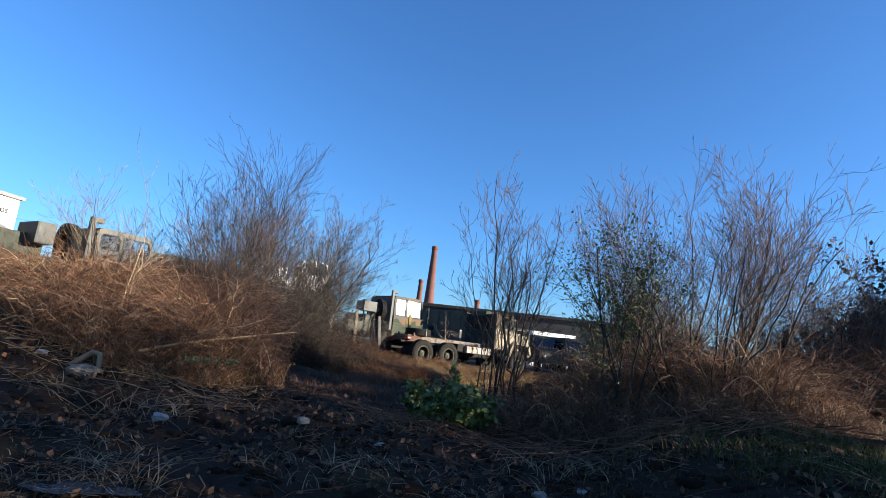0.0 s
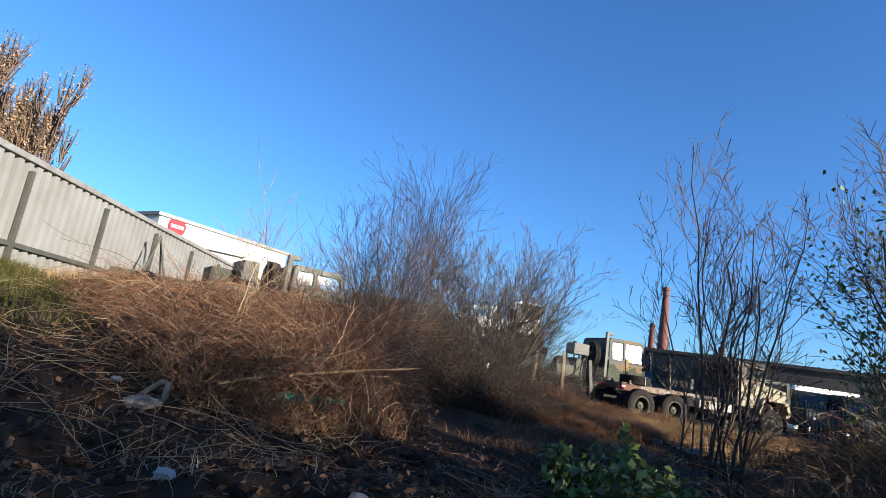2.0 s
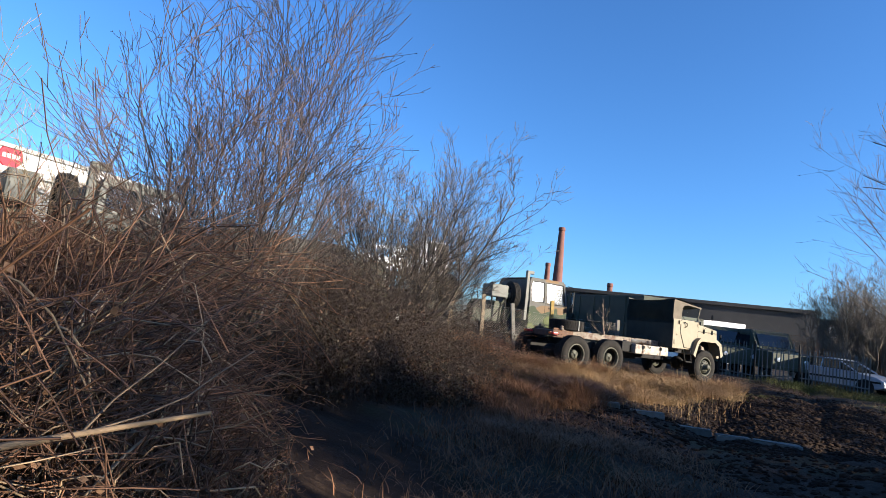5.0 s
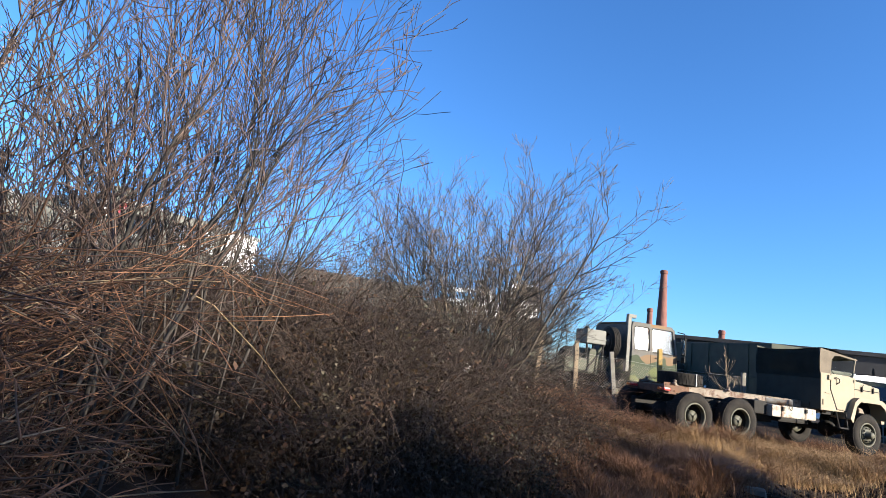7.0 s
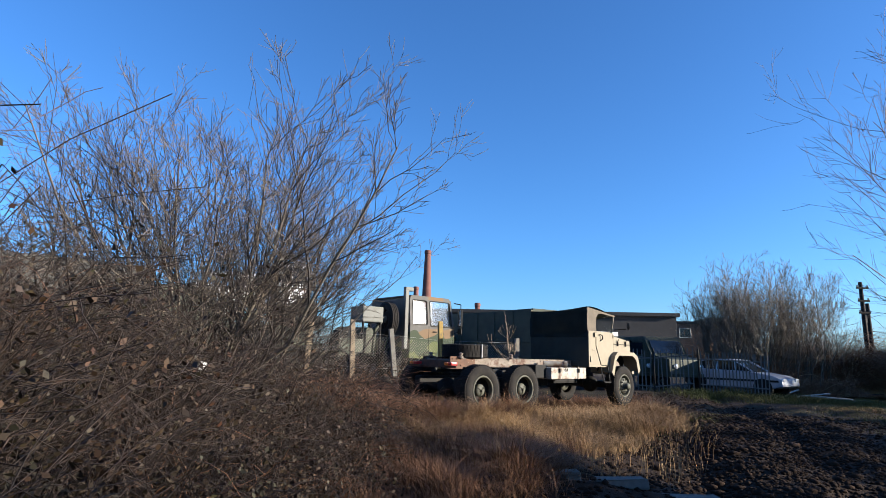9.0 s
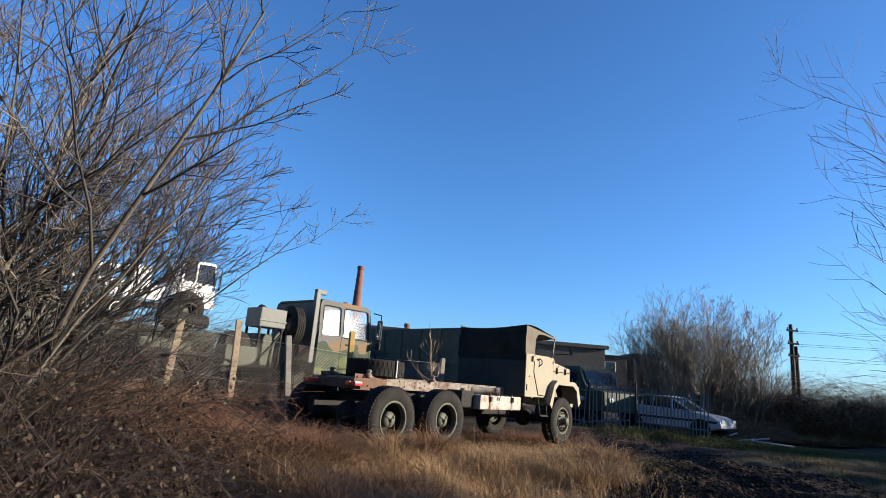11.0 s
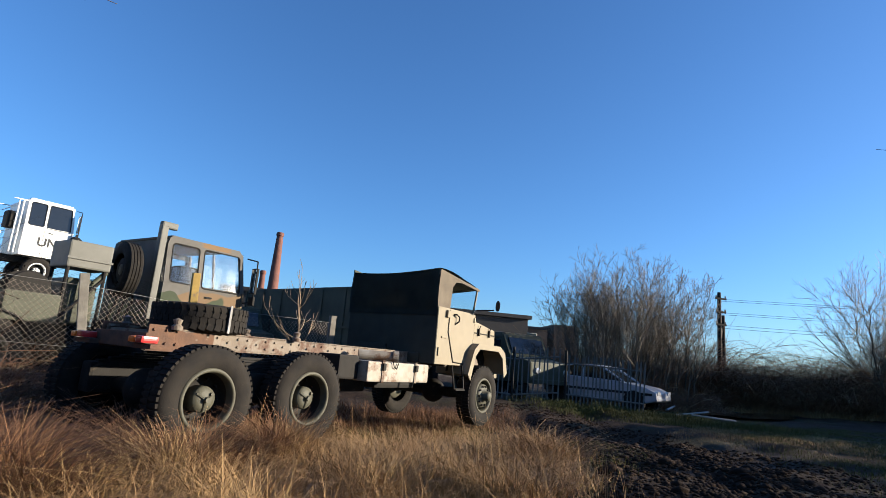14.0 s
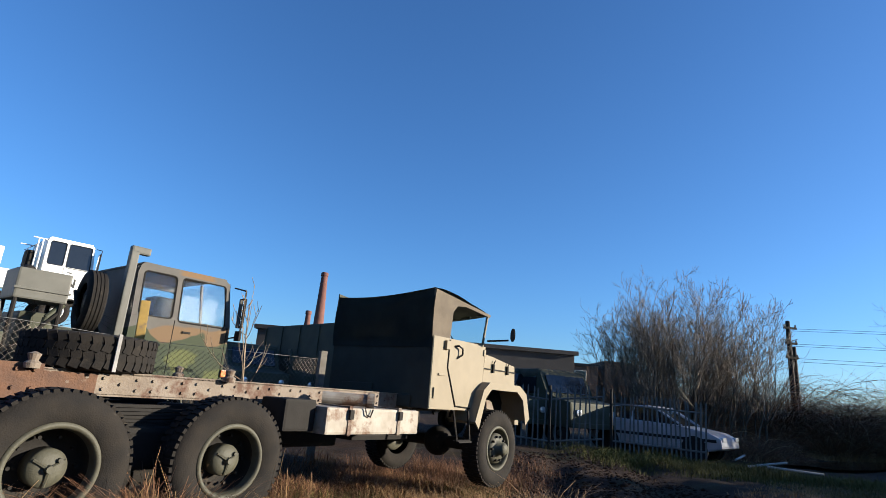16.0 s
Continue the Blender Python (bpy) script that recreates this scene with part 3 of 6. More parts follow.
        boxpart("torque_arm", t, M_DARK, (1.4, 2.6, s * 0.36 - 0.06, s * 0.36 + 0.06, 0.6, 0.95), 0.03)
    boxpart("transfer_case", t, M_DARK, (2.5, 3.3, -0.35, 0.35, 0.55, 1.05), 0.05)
    for x in (-0.08, 1.62):
        for s in (-1, 1):
            part("bump_stop", lathe(nb(), [(0.055, 1.21), (0.06, 1.25), (0.035, 1.27), (0.05, 1.32), (0.0001, 1.34)], 12, "z", (x, s * 0.5, 0)), M_FRAME, t)
    part("drive_shaft", rod(nb(), (1.4, 0, 0.7), (4.6, 0.0, 0.85), 0.05, seg=12), M_DARK, t)
    boxpart("gearbox", t, M_DARK, (3.6, 4.7, -0.3, 0.3, 0.6, 1.05), 0.06)
    part("air_cylinder", lathe(nb(), [(0.0001, 2.75), (0.09, 2.77), (0.14, 2.82), (0.14, 3.55), (0.09, 3.6), (0.0001, 3.62)], 18, "x", (0, 0.72, 0.86)), M_DARK, t, smooth=True)
    # side tank with filler
    tank = part("fuel_tank", box(nb(), 2.42, 3.92, -1.10, -0.62, 0.76, 1.04, 0.03), M_TANK, t, "worn off-white tank with rust")
    for x in (2.75, 3.55):
        bm = nb()
        box(bm, x - 0.025, x + 0.025, -1.112, -0.6, 0.75, 0.76)
        box(bm, x - 0.025, x + 0.025, -1.112, -1.104, 0.75, 1.06)
        box(bm, x - 0.025, x + 0.025, -1.112, -0.6, 1.042, 1.055)
        part("strap", bm, M_FRAME, tank)
        part("latch", box(nb(), x - 0.03, x + 0.03, -1.14, -1.11, 0.92, 1.02, 0.01), M_DARK, tank)
    bm = rod(nb(), (2.75, -0.62, 1.12), (3.15, -0.98, 1.12), 0.07, seg=16)
    rod(bm, (3.13, -0.96, 1.12), (3.19, -1.02, 1.12), 0.085, seg=16)
    part("filler_pipe", bm, M_TANK, tank, smooth=False)
    part("chain", rods(nb(), [(2.95, -1.12, 1.05), (2.98, -1.125, 0.97), (3.04, -1.125, 0.95), (3.08, -1.12, 1.03)], 0.008, 6), M_DARK, tank)
    boxpart("air_tank_box", t, M_DARK, (2.0, 2.4, -0.95, -0.55, 0.78, 1.1), 0.03)
    # cab shell
    cab = part("cab_side", prism(nb(), [(4.27, 1.06), (5.3, 1.06), (5.72, 1.42), (5.71, 2.02), (4.27, 2.02)], -1.08, -1.05, 0.006), M_TAN, t, "chalky tan paint")
    part("cab_side", prism(nb(), [(4.27, 1.06), (5.3, 1.06), (5.72, 1.42), (5.71, 2.02), (4.27, 2.02)], 1.05, 1.08, 0.006), M_TAN, t)
    door = part("door", prism(nb(), [(4.70, 2.0), (4.68, 1.62), (4.95, 1.12), (5.4, 1.10), (5.70, 1.46), (5.75, 2.0)], -1.096, -1.082, 0.006), M_TAN, t, "plain tan door panel")
    bm = rods(nb(), [(4.82, -1.10, 1.92), (4.86, -1.15, 1.93), (4.97, -1.15, 1.9), (4.98, -1.15, 1.82), (4.9, -1.10, 1.76)], 0.014, 6)
    part("door_handle", bm, M_DARK, door, "dark looped handle")
    for x, z in ((5.64, 1.32), (5.68, 1.86)):
        part("hinge", box(nb(), x, x + 0.06, -1.12, -1.09, z, z + 0.09, 0.01), M_TAN, door)
    for d in ((4.34, 4.4, -1.105, -1.08, 1.2, 1.34), (4.44, 4.62, -1.10, -1.08, 1.50, 1.53), (4.56, 4.66, -1.13, -1.08, 1.86, 1.98)):
        part("strap_bracket", box(nb(), *d, bevel=0.008), M_TAN, t)
    # gaps round the door panel
    part("door_gap", rods(nb(), [(4.69, -1.083, 2.0), (4.67, -1.083, 1.62), (4.94, -1.083, 1.11), (5.4, -1.083, 1.09), (5.71, -1.083, 1.46), (5.76, -1.083, 2.0)], 0.009, 4), M_DARK, t)
    bm = box(nb(), 4.25, 4.29, -1.08, 1.08, 1.06, 2.02, 0.01)
    box(bm, 4.22, 4.26, 0.05, 0.75, 1.06, 1.34, 0.02)
    box(bm, 4.22, 4.26, -0.75, -0.35, 1.06, 1.22, 0.02)
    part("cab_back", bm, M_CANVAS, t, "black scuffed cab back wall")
    boxpart("cab_floor", t, M_DARK, (4.3, 5.75, -1.04, 1.04, 1.06, 1.12))
    part("seat", box(nb(), 4.5, 5.0, -0.9, 0.9, 1.12, 1.5, 0.06), M_DARK, t)
    # canvas hood with a sagging top
    bm = nb()
    nx, ny = 8, 10
    grid = []
    for i in range(nx + 1):
        row = []
        for j in range(ny + 1):
            u, v = i / nx, j / ny
            yy = -1.06 + 2.12 * v
            zz = 2.67 - 0.02 * u - 0.17 * max(0, u - 0.45) / 0.55 - 0.07 * math.sin(math.pi * v) * (1 - 0.5 * u) - 0.05 * v + 0.015 * math.sin(u * 9 + v * 4)
            row.append(bm.verts.new((4.22 + 1.68 * u, yy, zz)))
        grid.append(row)
    for i in range(nx):
        for j in range(ny):
            bm.faces.new((grid[i][j], grid[i + 1][j], grid[i + 1][j + 1], grid[i][j + 1]))
    r = bmesh.ops.solidify(bm, geom=bm.faces[:], thickness=0.05)
    part("canvas_roof", bm, M_CANVASTOP, t, "olive canvas roof", smooth=True)
    bm = nb()
    rows = []
    for i in range(7):
        u = i / 6
        row = []
        for j in range(15):
            v = j / 14
            top = 2.665 - 0.07 * math.sin(math.pi * v) - 0.05 * v
            z = top + (1.86 - top) * u
            row.append(bm.verts.new((4.235 - 0.03 * math.sin(u * 3.1) - 0.012 * math.sin(v * 17 + u * 3) * (1 - abs(u - 0.5)), -1.09 + 2.18 * v, z)))
        rows.append(row)
    for i in range(6):
        for j in range(14):
            bm.faces.new((rows[i][j], rows[i][j + 1], rows[i + 1][j + 1], rows[i + 1][j]))
    bmesh.ops.solidify(bm, geom=bm.faces[:], thickness=0.02)
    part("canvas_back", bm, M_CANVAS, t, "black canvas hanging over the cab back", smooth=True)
    # right flap is brown, left flap olive like the roof; the back is black
    for s in (-1, 1):
        part("canvas_side", prism(nb(), [(4.22, 2.0), (4.22, 2.66), (5.9, 2.5), (5.88, 2.46), (5.1, 2.52), (4.86, 2.5), (4.74, 2.4), (4.70, 2.0)], s * 1.065 - 0.012, s * 1.065 + 0.012, 0.004), M_CANVASTOP if s > 0 else M_CANVASBROWN, t, "canvas side flap, brown on the right and olive on the left")
    # windscreen frame
    bm = nb()
    for y in (-1.05, 0.0, 1.05):
        rod(bm, (5.71, y, 2.0), (5.84, y, 2.5), 0.022)
    rod(bm, (5.71, -1.05, 2.02), (5.71, 1.05, 2.02), 0.025)
    rod(bm, (5.84, -1.05, 2.5), (5.84, 1.05, 2.5), 0.025)
    part("windscreen_frame", bm, M_TAN, t)
    part("windscreen", box(nb(), 5.80, 5.806, -1.03, 1.03, 2.03, 2.49), M_GLASS, t).visible_shadow = False
    bm = rods(nb(), [(5.85, -1.06, 2.1), (5.95, -1.42, 2.12)], 0.014, 6)
    rod(bm, (5.944, -1.495, 2.2), (5.956, -1.505, 2.2), 0.1, seg=20)
    part("wing_mirror", bm, M_DARK, t, "round wing mirror on a thin arm")
    part("wiper", rod(nb(), (5.71, -0.3, 2.05), (5.76, -0.05, 2.3), 0.008), M_DARK, t)
    part("steering_wheel", lathe(nb(), [(0.20, -0.012), (0.22, 0), (0.20, 0.012), (0.18, 0)], 24, "z", (0, 0, 0)), M_DARK, t).matrix_basis = pose(5.35, 0.45, 2.0, 0, -50, 0)
    for o in t.children:
        if o.name.split(".")[0] in ("cab_side", "door", "door_gap", "strap_bracket", "cab_back", "canvas_roof", "canvas_back", "canvas_side", "windscreen_frame", "windscreen", "cab_floor", "wing_mirror"):
            o.scale = (0.85, 0.9, 1)
            o.location.x = 4.22 * 0.15
    # bonnet and nose
    bm = prism(nb(), [(5.5, 1.42), (5.5, 1.98), (6.3, 1.91), (6.98, 1.82), (7.02, 1.3), (6.0, 1.3)], -0.66, 0.66, 0.03)
    part("bonnet", bm, M_TAN, t, "tan bonnet with latches")
    bm = nb()
    box(bm, 5.55, 6.98, -0.675, -0.66, 1.70, 1.72)
    for x in (5.8, 6.25, 6.7):
        box(bm, x - 0.02, x + 0.02, -0.70, -0.66, 1.66, 1.80, 0.008)
        rod(bm, (x, -0.69, 1.8), (x + 0.03, -0.70, 1.86), 0.01, seg=6)
    part("bonnet_latch", bm, M_DARK, t)
    bm = nb()
    box(bm, 6.99, 7.06, -0.5, 0.5, 1.3, 1.8, 0.01)
    for k in range(9):
        box(bm, 7.05, 7.08, -0.46 + k * 0.11, -0.41 + k * 0.11, 1.34, 1.76, 0.006)
    part("grille", bm, M_TAN, t)
    for s in (-1, 1):
        part("headlight", lathe(nb(), [(0.12, 6.97), (0.13, 7.07), (0.1, 7.11), (0.0001, 7.13)], 20, "x", (0, s * 0.57, 1.2)), M_LAMP, t, smooth=True)
    boxpart("bumper", t, M_TAN, (6.95, 7.08, -0.72, 0.72, 0.85, 1.02), 0.02)
    # angular wings over the front wheels
    for s in (-1, 1):
        y0, y1 = (-1.12, -0.66) if s < 0 else (0.66, 1.12)
        arch = [(5.14, 0.92), (5.32, 1.36), (5.48, 1.48), (6.36, 1.48), (6.58, 1.36), (6.70, 0.98)]
        bm = nb()
        outer, inner = [], []
        for (x, z) in arch:
            outer.append((x, z))
        pts_in = [(x + (5.85 - x) * 0.06, z - 0.035) for x, z in arch]
        prism(bm, outer + pts_in[::-1], y0, y1)
        side = [(x + (5.85 - x) * 0.14, z - 0.10) for x, z in arch]
        yy = y0 if s < 0 else y1
        prism(bm, outer + side[::-1], yy - 0.01, yy + 0.01)
        part("wing", bm, M_TAN, t, "angular tan front wing")
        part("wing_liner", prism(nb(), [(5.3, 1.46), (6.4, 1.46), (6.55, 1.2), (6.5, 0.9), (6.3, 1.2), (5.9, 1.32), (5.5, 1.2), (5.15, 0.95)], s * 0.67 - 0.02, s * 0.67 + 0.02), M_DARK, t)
    # step below the door
    bm = rods(nb(), [(4.75, -1.02, 1.06), (4.82, -1.06, 0.66), (5.12, -1.06, 0.66), (5.1, -1.02, 1.06)], 0.018, 6)
    box(bm, 4.82, 5.12, -1.1, -0.98, 0.64, 0.66)
    part("step", bm, M_DARK, t)
    return t


tan_truck()

# spare tyre lying on the rear frame, with a white strap
def flat_tyre(name, m, r=0.54, w=0.30, label="worn lorry tyre lying flat on the truck frame"):
    t = thing(name, m, label, "tyre")
    ty = part("tyre", lathe(nb(), [(r * 0.56, w * 0.42), (r * 0.6, w * 0.5), (r * 0.8, w * 0.52), (r * 0.94, w * 0.46), (r * 0.965, w * 0.38), (r * 0.965, -w * 0.38), (r * 0.94, -w * 0.46), (r * 0.8, -w * 0.52), (r * 0.6, -w * 0.5), (r * 0.56, -w * 0.42), (r * 0.56, w * 0.42)], 56, "z"), M_TYRE, t, smooth=True)
    bm = nb()
    n = 40
    for i in range(n):
        a = 2 * math.pi * i / n
        for k, zz in enumerate((-0.36, -0.12, 0.12, 0.36)):
            box(bm, r * 0.955, r * 0.985, -0.036, 0.036, (zz - 0.108) * w, (zz + 0.108) * w, m=Matrix.Rotation(a + (0.08 if k % 2 else 0), 4, "Z") @ Matrix.Rotation(0.3 if k % 2 else -0.3, 4, "X"))
    part("tread", bm, M_TYRE, t)
    return t


_spare = flat_tyre("spare_tyre", TAN_M @ pose(0.46, -0.08, 1.375))
part("strap", box(nb(), -0.015, 0.015, -0.56, -0.545, -0.15, 0.16, 0.004), M_RAG, _spare, "white ratchet strap")


# ---- camouflaged cab-over truck behind the fence ----
def camo_material():
    """Grey paint with an ochre band below the windows and dark green below that, in soft-edged waves."""
    m = mat("camo_paint", (0.105, 0.1, 0.09), 0.78, col2=(0.085, 0.08, 0.073), scale=4, bump=0.04, spec=0.2)
    nt = m.node_tree
    b = nt.nodes["Principled BSDF"]
    tc = nt.nodes.new("ShaderNodeTexCoord")
    src = b.inputs["Base Color"].links[0].from_socket
    xyz = nt.nodes.new("ShaderNodeSeparateXYZ")
    nt.links.new(tc.outputs["Object"], xyz.inputs[0])

    def calc(op, p, q):
        n = nt.nodes.new("ShaderNodeMath")
        n.operation = op
        for k, v in enumerate((p, q)):
            if isinstance(v, (int, float)):
                n.inputs[k].default_value = v
            else:
                nt.links.new(v, n.inputs[k])
        return n.outputs[0]

    def ramp(v, lo, hi):
        mr = nt.nodes.new("ShaderNodeMapRange")
        mr.inputs[1].default_value, mr.inputs[2].default_value = lo, hi
        nt.links.new(v, mr.inputs[0])
        return mr.outputs[0]

    def wave(scale, amount, shift):
        mp = nt.nodes.new("ShaderNodeMapping")
        mp.inputs["Location"].default_value = (shift, shift * 2, 0)
        nt.links.new(tc.outputs["Object"], mp.inputs["Vector"])
        n = nt.nodes.new("ShaderNodeTexNoise")
        n.inputs["Scale"].default_value = scale
        n.inputs["Detail"].default_value = 1.5
        nt.links.new(mp.outputs[0], n.inputs["Vector"])
        return calc("MULTIPLY", calc("SUBTRACT", n.outputs[0], 0.5), amount)

    x, z = xyz.outputs[0], xyz.outputs[2]
    low = calc("ADD", z, wave(1.3, 1.2, 3))
    high = calc("ADD", calc("SUBTRACT", z, calc("MULTIPLY", x, 0.22)), wave(1.1, 0.5, 7))
    ochre = ramp(high, 1.80, 1.77)
    roof = calc("MULTIPLY", ramp(z, 3.02, 3.04), ramp(calc("ABSOLUTE", calc("SUBTRACT", x, 1.15), 0), 0.4, 0.3))
    green = ramp(low, 1.88, 1.85)
    patch = calc("MULTIPLY", ramp(low, 1.58, 1.54), ramp(wave(2.2, 1.0, 11), 0.04, 0.07))
    for mask, col in ((ochre, (0.135, 0.09, 0.052)), (roof, (0.15, 0.095, 0.05)), (green, (0.04, 0.05, 0.03)), (patch, (0.09, 0.1, 0.04))):
        mx = nt.nodes.new("ShaderNodeMix")
        mx.data_type = "RGBA"
        nt.links.new(mask, mx.inputs[0])
        nt.links.new(src, mx.inputs[6])
        mx.inputs[7].default_value = (*col, 1)
        src = mx.outputs[2]
    nt.links.new(src, b.inputs["Base Color"])
    return m


M_CAMO = camo_material()


def ring_panel(bm, outer, holes, y0, y1):
    """A flat panel in x, z with holes, given thickness along y."""
    from_edges = []
    for loop in (outer, *holes):
        vs = [bm.verts.new((x, y0, z)) for x, z in loop]
        for i in range(len(vs)):
            from_edges.append(bm.edges.new((vs[i], vs[(i + 1) % len(vs)])))
    r = bmesh.ops.triangle_fill(bm, use_beauty=True, use_dissolve=False, edges=from_edges)
    fs = [g for g in r["geom"] if isinstance(g, bmesh.types.BMFace)]
    e = bmesh.ops.extrude_face_region(bm, geom=fs)
    bmesh.ops.translate(bm, verts=[g for g in e["geom"] if isinstance(g, bmesh.types.BMVert)], vec=(0, y1 - y0, 0))
    return bm


def rounded(x0, x1, z0, z1, r=0.06, n=3, slant=0.0):
    pts = []
    for cx, cz, a0 in ((x1 - r, z1 - r, 0), (x0 + r, z1 - r, 90), (x0 + r, z0 + r, 180), (x1 - r, z0 + r, 270)):
        for k in range(n + 1):
            a = radians(a0 + 90 * k / n)
            pts.append((cx + r * math.cos(a) - slant * (cz - z0) / (z1 - z0) * (1 if cx > (x0 + x1) / 2 else 0), cz + r * math.sin(a)))
    return pts


def cabover(t, paint, length=1.95, width=2.4, z0=1.05, z1=3.15, glass=M_GLASS, lean=6.0, snorkel=True, mirror=True):
    """A cab-over truck cab: x from 0 (back) to length, right side at -width/2."""
    hw = width / 2
    zw = z0 + (z1 - z0) * 0.52
    zt = z1 - 0.16
    outer = [(0, z0), (length, z0), (length, zw), (length - 0.10, z1 - 0.1), (length - 0.2, z1 - 0.03), (0.12, z1), (0.04, z1 - 0.06), (0, z1 - 0.2)]
    rear_w = rounded(0.12, length * 0.38, zw + 0.02, zt, 0.07)
    front_w = rounded(length * 0.44, length - 0.12, zw - 0.02, zt, 0.07, slant=0.06)
    for s in (-1, 1):
        tilt = Matrix.Translation((0, s * hw, zw)) @ Matrix.Rotation(radians(lean) * s, 4, "X") @ Matrix.Translation((0, -s * hw, -zw))
        low = [(0, z0), (length, z0), (length, zw), (0, zw)]
        bm = prism(nb(), low, s * hw - 0.02, s * hw + 0.02)
        part("cab_lower_side", bm, paint, t)
        up = [(0, zw)] + [(length, zw)] + outer[3:]
        bm = ring_panel(nb(), up, [rear_w, front_w], s * hw - 0.02, s * hw + 0.02)
        bmesh.ops.transform(bm, matrix=tilt.copy() if s < 0 else tilt.copy(), verts=bm.verts)
        part("cab_upper_side", bm, paint, t)
        for w, nm in ((rear_w, "quarter_window"), (front_w, "door_window")):
            bm = prism(nb(), w, s * (hw - 0.012) - 0.003, s * (hw - 0.012) + 0.003)
            bmesh.ops.transform(bm, matrix=tilt, verts=bm.verts)
            part(nm, bm, glass, t).visible_shadow = False
            bm = nb()
            n = len(w)
            for i in range(n):
                a, c = w[i], w[(i + 1) % n]
                rod(bm, (a[0], s * (hw + 0.02), a[1]), (c[0], s * (hw + 0.02), c[1]), 0.014, seg=5)
            bmesh.ops.transform(bm, matrix=tilt, verts=bm.verts)
            part("window_seal", bm, M_DARK, t)
        # door outline
        bm = rods(nb(), [(length * 0.41, s * (hw + 0.02), zw), (length * 0.41, s * (hw + 0.02), z0 + 0.05), (length - 0.06, s * (hw + 0.02), z0 + 0.05), (length - 0.06, s * (hw + 0.02), zw)], 0.008, 4)
        part("door_gap", bm, M_DARK, t)
        part("door_handle", box(nb(), length * 0.5, length * 0.5 + 0.16, s * (hw + 0.035) - 0.015, s * (hw + 0.035) + 0.015, zw - 0.22, zw - 0.18, 0.01), M_DARK, t)
    inset = math.tan(radians(lean)) * (z1 - zw)
    bm = nb()
    box(bm, 0.08, length - 0.16, -hw + inset, hw - inset, z1 - 0.05, z1, 0.03)
    part("cab_roof", bm, paint, t)
    bm = box(nb(), -0.01, 0.03, -hw + 0.02, hw - 0.02, z0, zw, 0.01)
    box(bm, -0.01, 0.03, -hw + inset, hw - inset, zw, z1 - 0.1, 0.01)
    part("cab_back", bm, paint, t)
    bm = box(nb(), length - 0.02, length + 0.02, -hw + 0.02, hw - 0.02, z0, zw, 0.01)
    part("cab_front", bm, paint, t)
    for y in (-hw + 0.08, 0, hw - 0.08):
        part("windscreen_pillar", rod(nb(), (length, y, zw), (length - 0.14, y * 0.9, z1 - 0.05), 0.035, seg=6), paint, t)
    bm = box(nb(), length - 0.075, length - 0.069, -hw + 0.1, hw - 0.1, zw, z1 - 0.08, m=Matrix.Identity(4))
    part("windscreen", bm, glass, t).visible_shadow = False
    part("seat", box(nb(), 0.5, 0.95, -0.9, -0.4, z0 + 0.3, zw + 0.45, 0.08), M_DARK, t)
    part("seat", box(nb(), 0.5, 0.95, 0.4, 0.9, z0 + 0.3, zw + 0.45, 0.08), M_DARK, t)
    boxpart("dashboard", t, M_DARK, (length - 0.4, length - 0.05, -hw + 0.1, hw - 0.1, zw - 0.3, zw - 0.02), 0.05)
    if mirror:
        y = -hw - 0.22
        bm = rods(nb(), [(length - 0.02, -hw, zt), (length + 0.12, y, zt - 0.05), (length + 0.12, y, zw - 0.15), (length, -hw, zw - 0.2)], 0.016, 6)
        box(bm, length + 0.05, length + 0.11, y - 0.11, y + 0.09, zw + 0.02, zt - 0.22, 0.02)
        box(bm, length + 0.05, length + 0.11, y - 0.1, y + 0.08, zw - 0.24, zw - 0.04, 0.02)
        wm = part("wing_mirror", bm, M_DARK, t, "black double wing mirror")
        part("mirror_glass", box(nb(), length + 0.038, length + 0.046, y - 0.09, y + 0.07, zw + 0.05, zt - 0.25, 0.003), M_MIRROR, wm, "silvered mirror glass")
    if snorkel:
        bm = nb()
        box(bm, -0.2, -0.06, -hw + 0.02, -hw + 0.16, z0 + 0.3, z1 + 0.16, 0.02)
        box(bm, -0.2, 0.14, -hw + 0.02, -hw + 0.16, z1 + 0.1, z1 + 0.24, 0.03)
        part("air_intake", bm, M_GREYPAINT, t, "upright grey air intake")
    part("indicator", box(nb(), length - 0.05, length + 0.06, -hw - 0.06, -hw + 0.02, z0 + 0.12, z0 + 0.26, 0.015), M_ORANGE, t, "orange indicator lamp")


CAMO_M = pose(-3.72, 29.72, 0.1, 0, 0, 43)


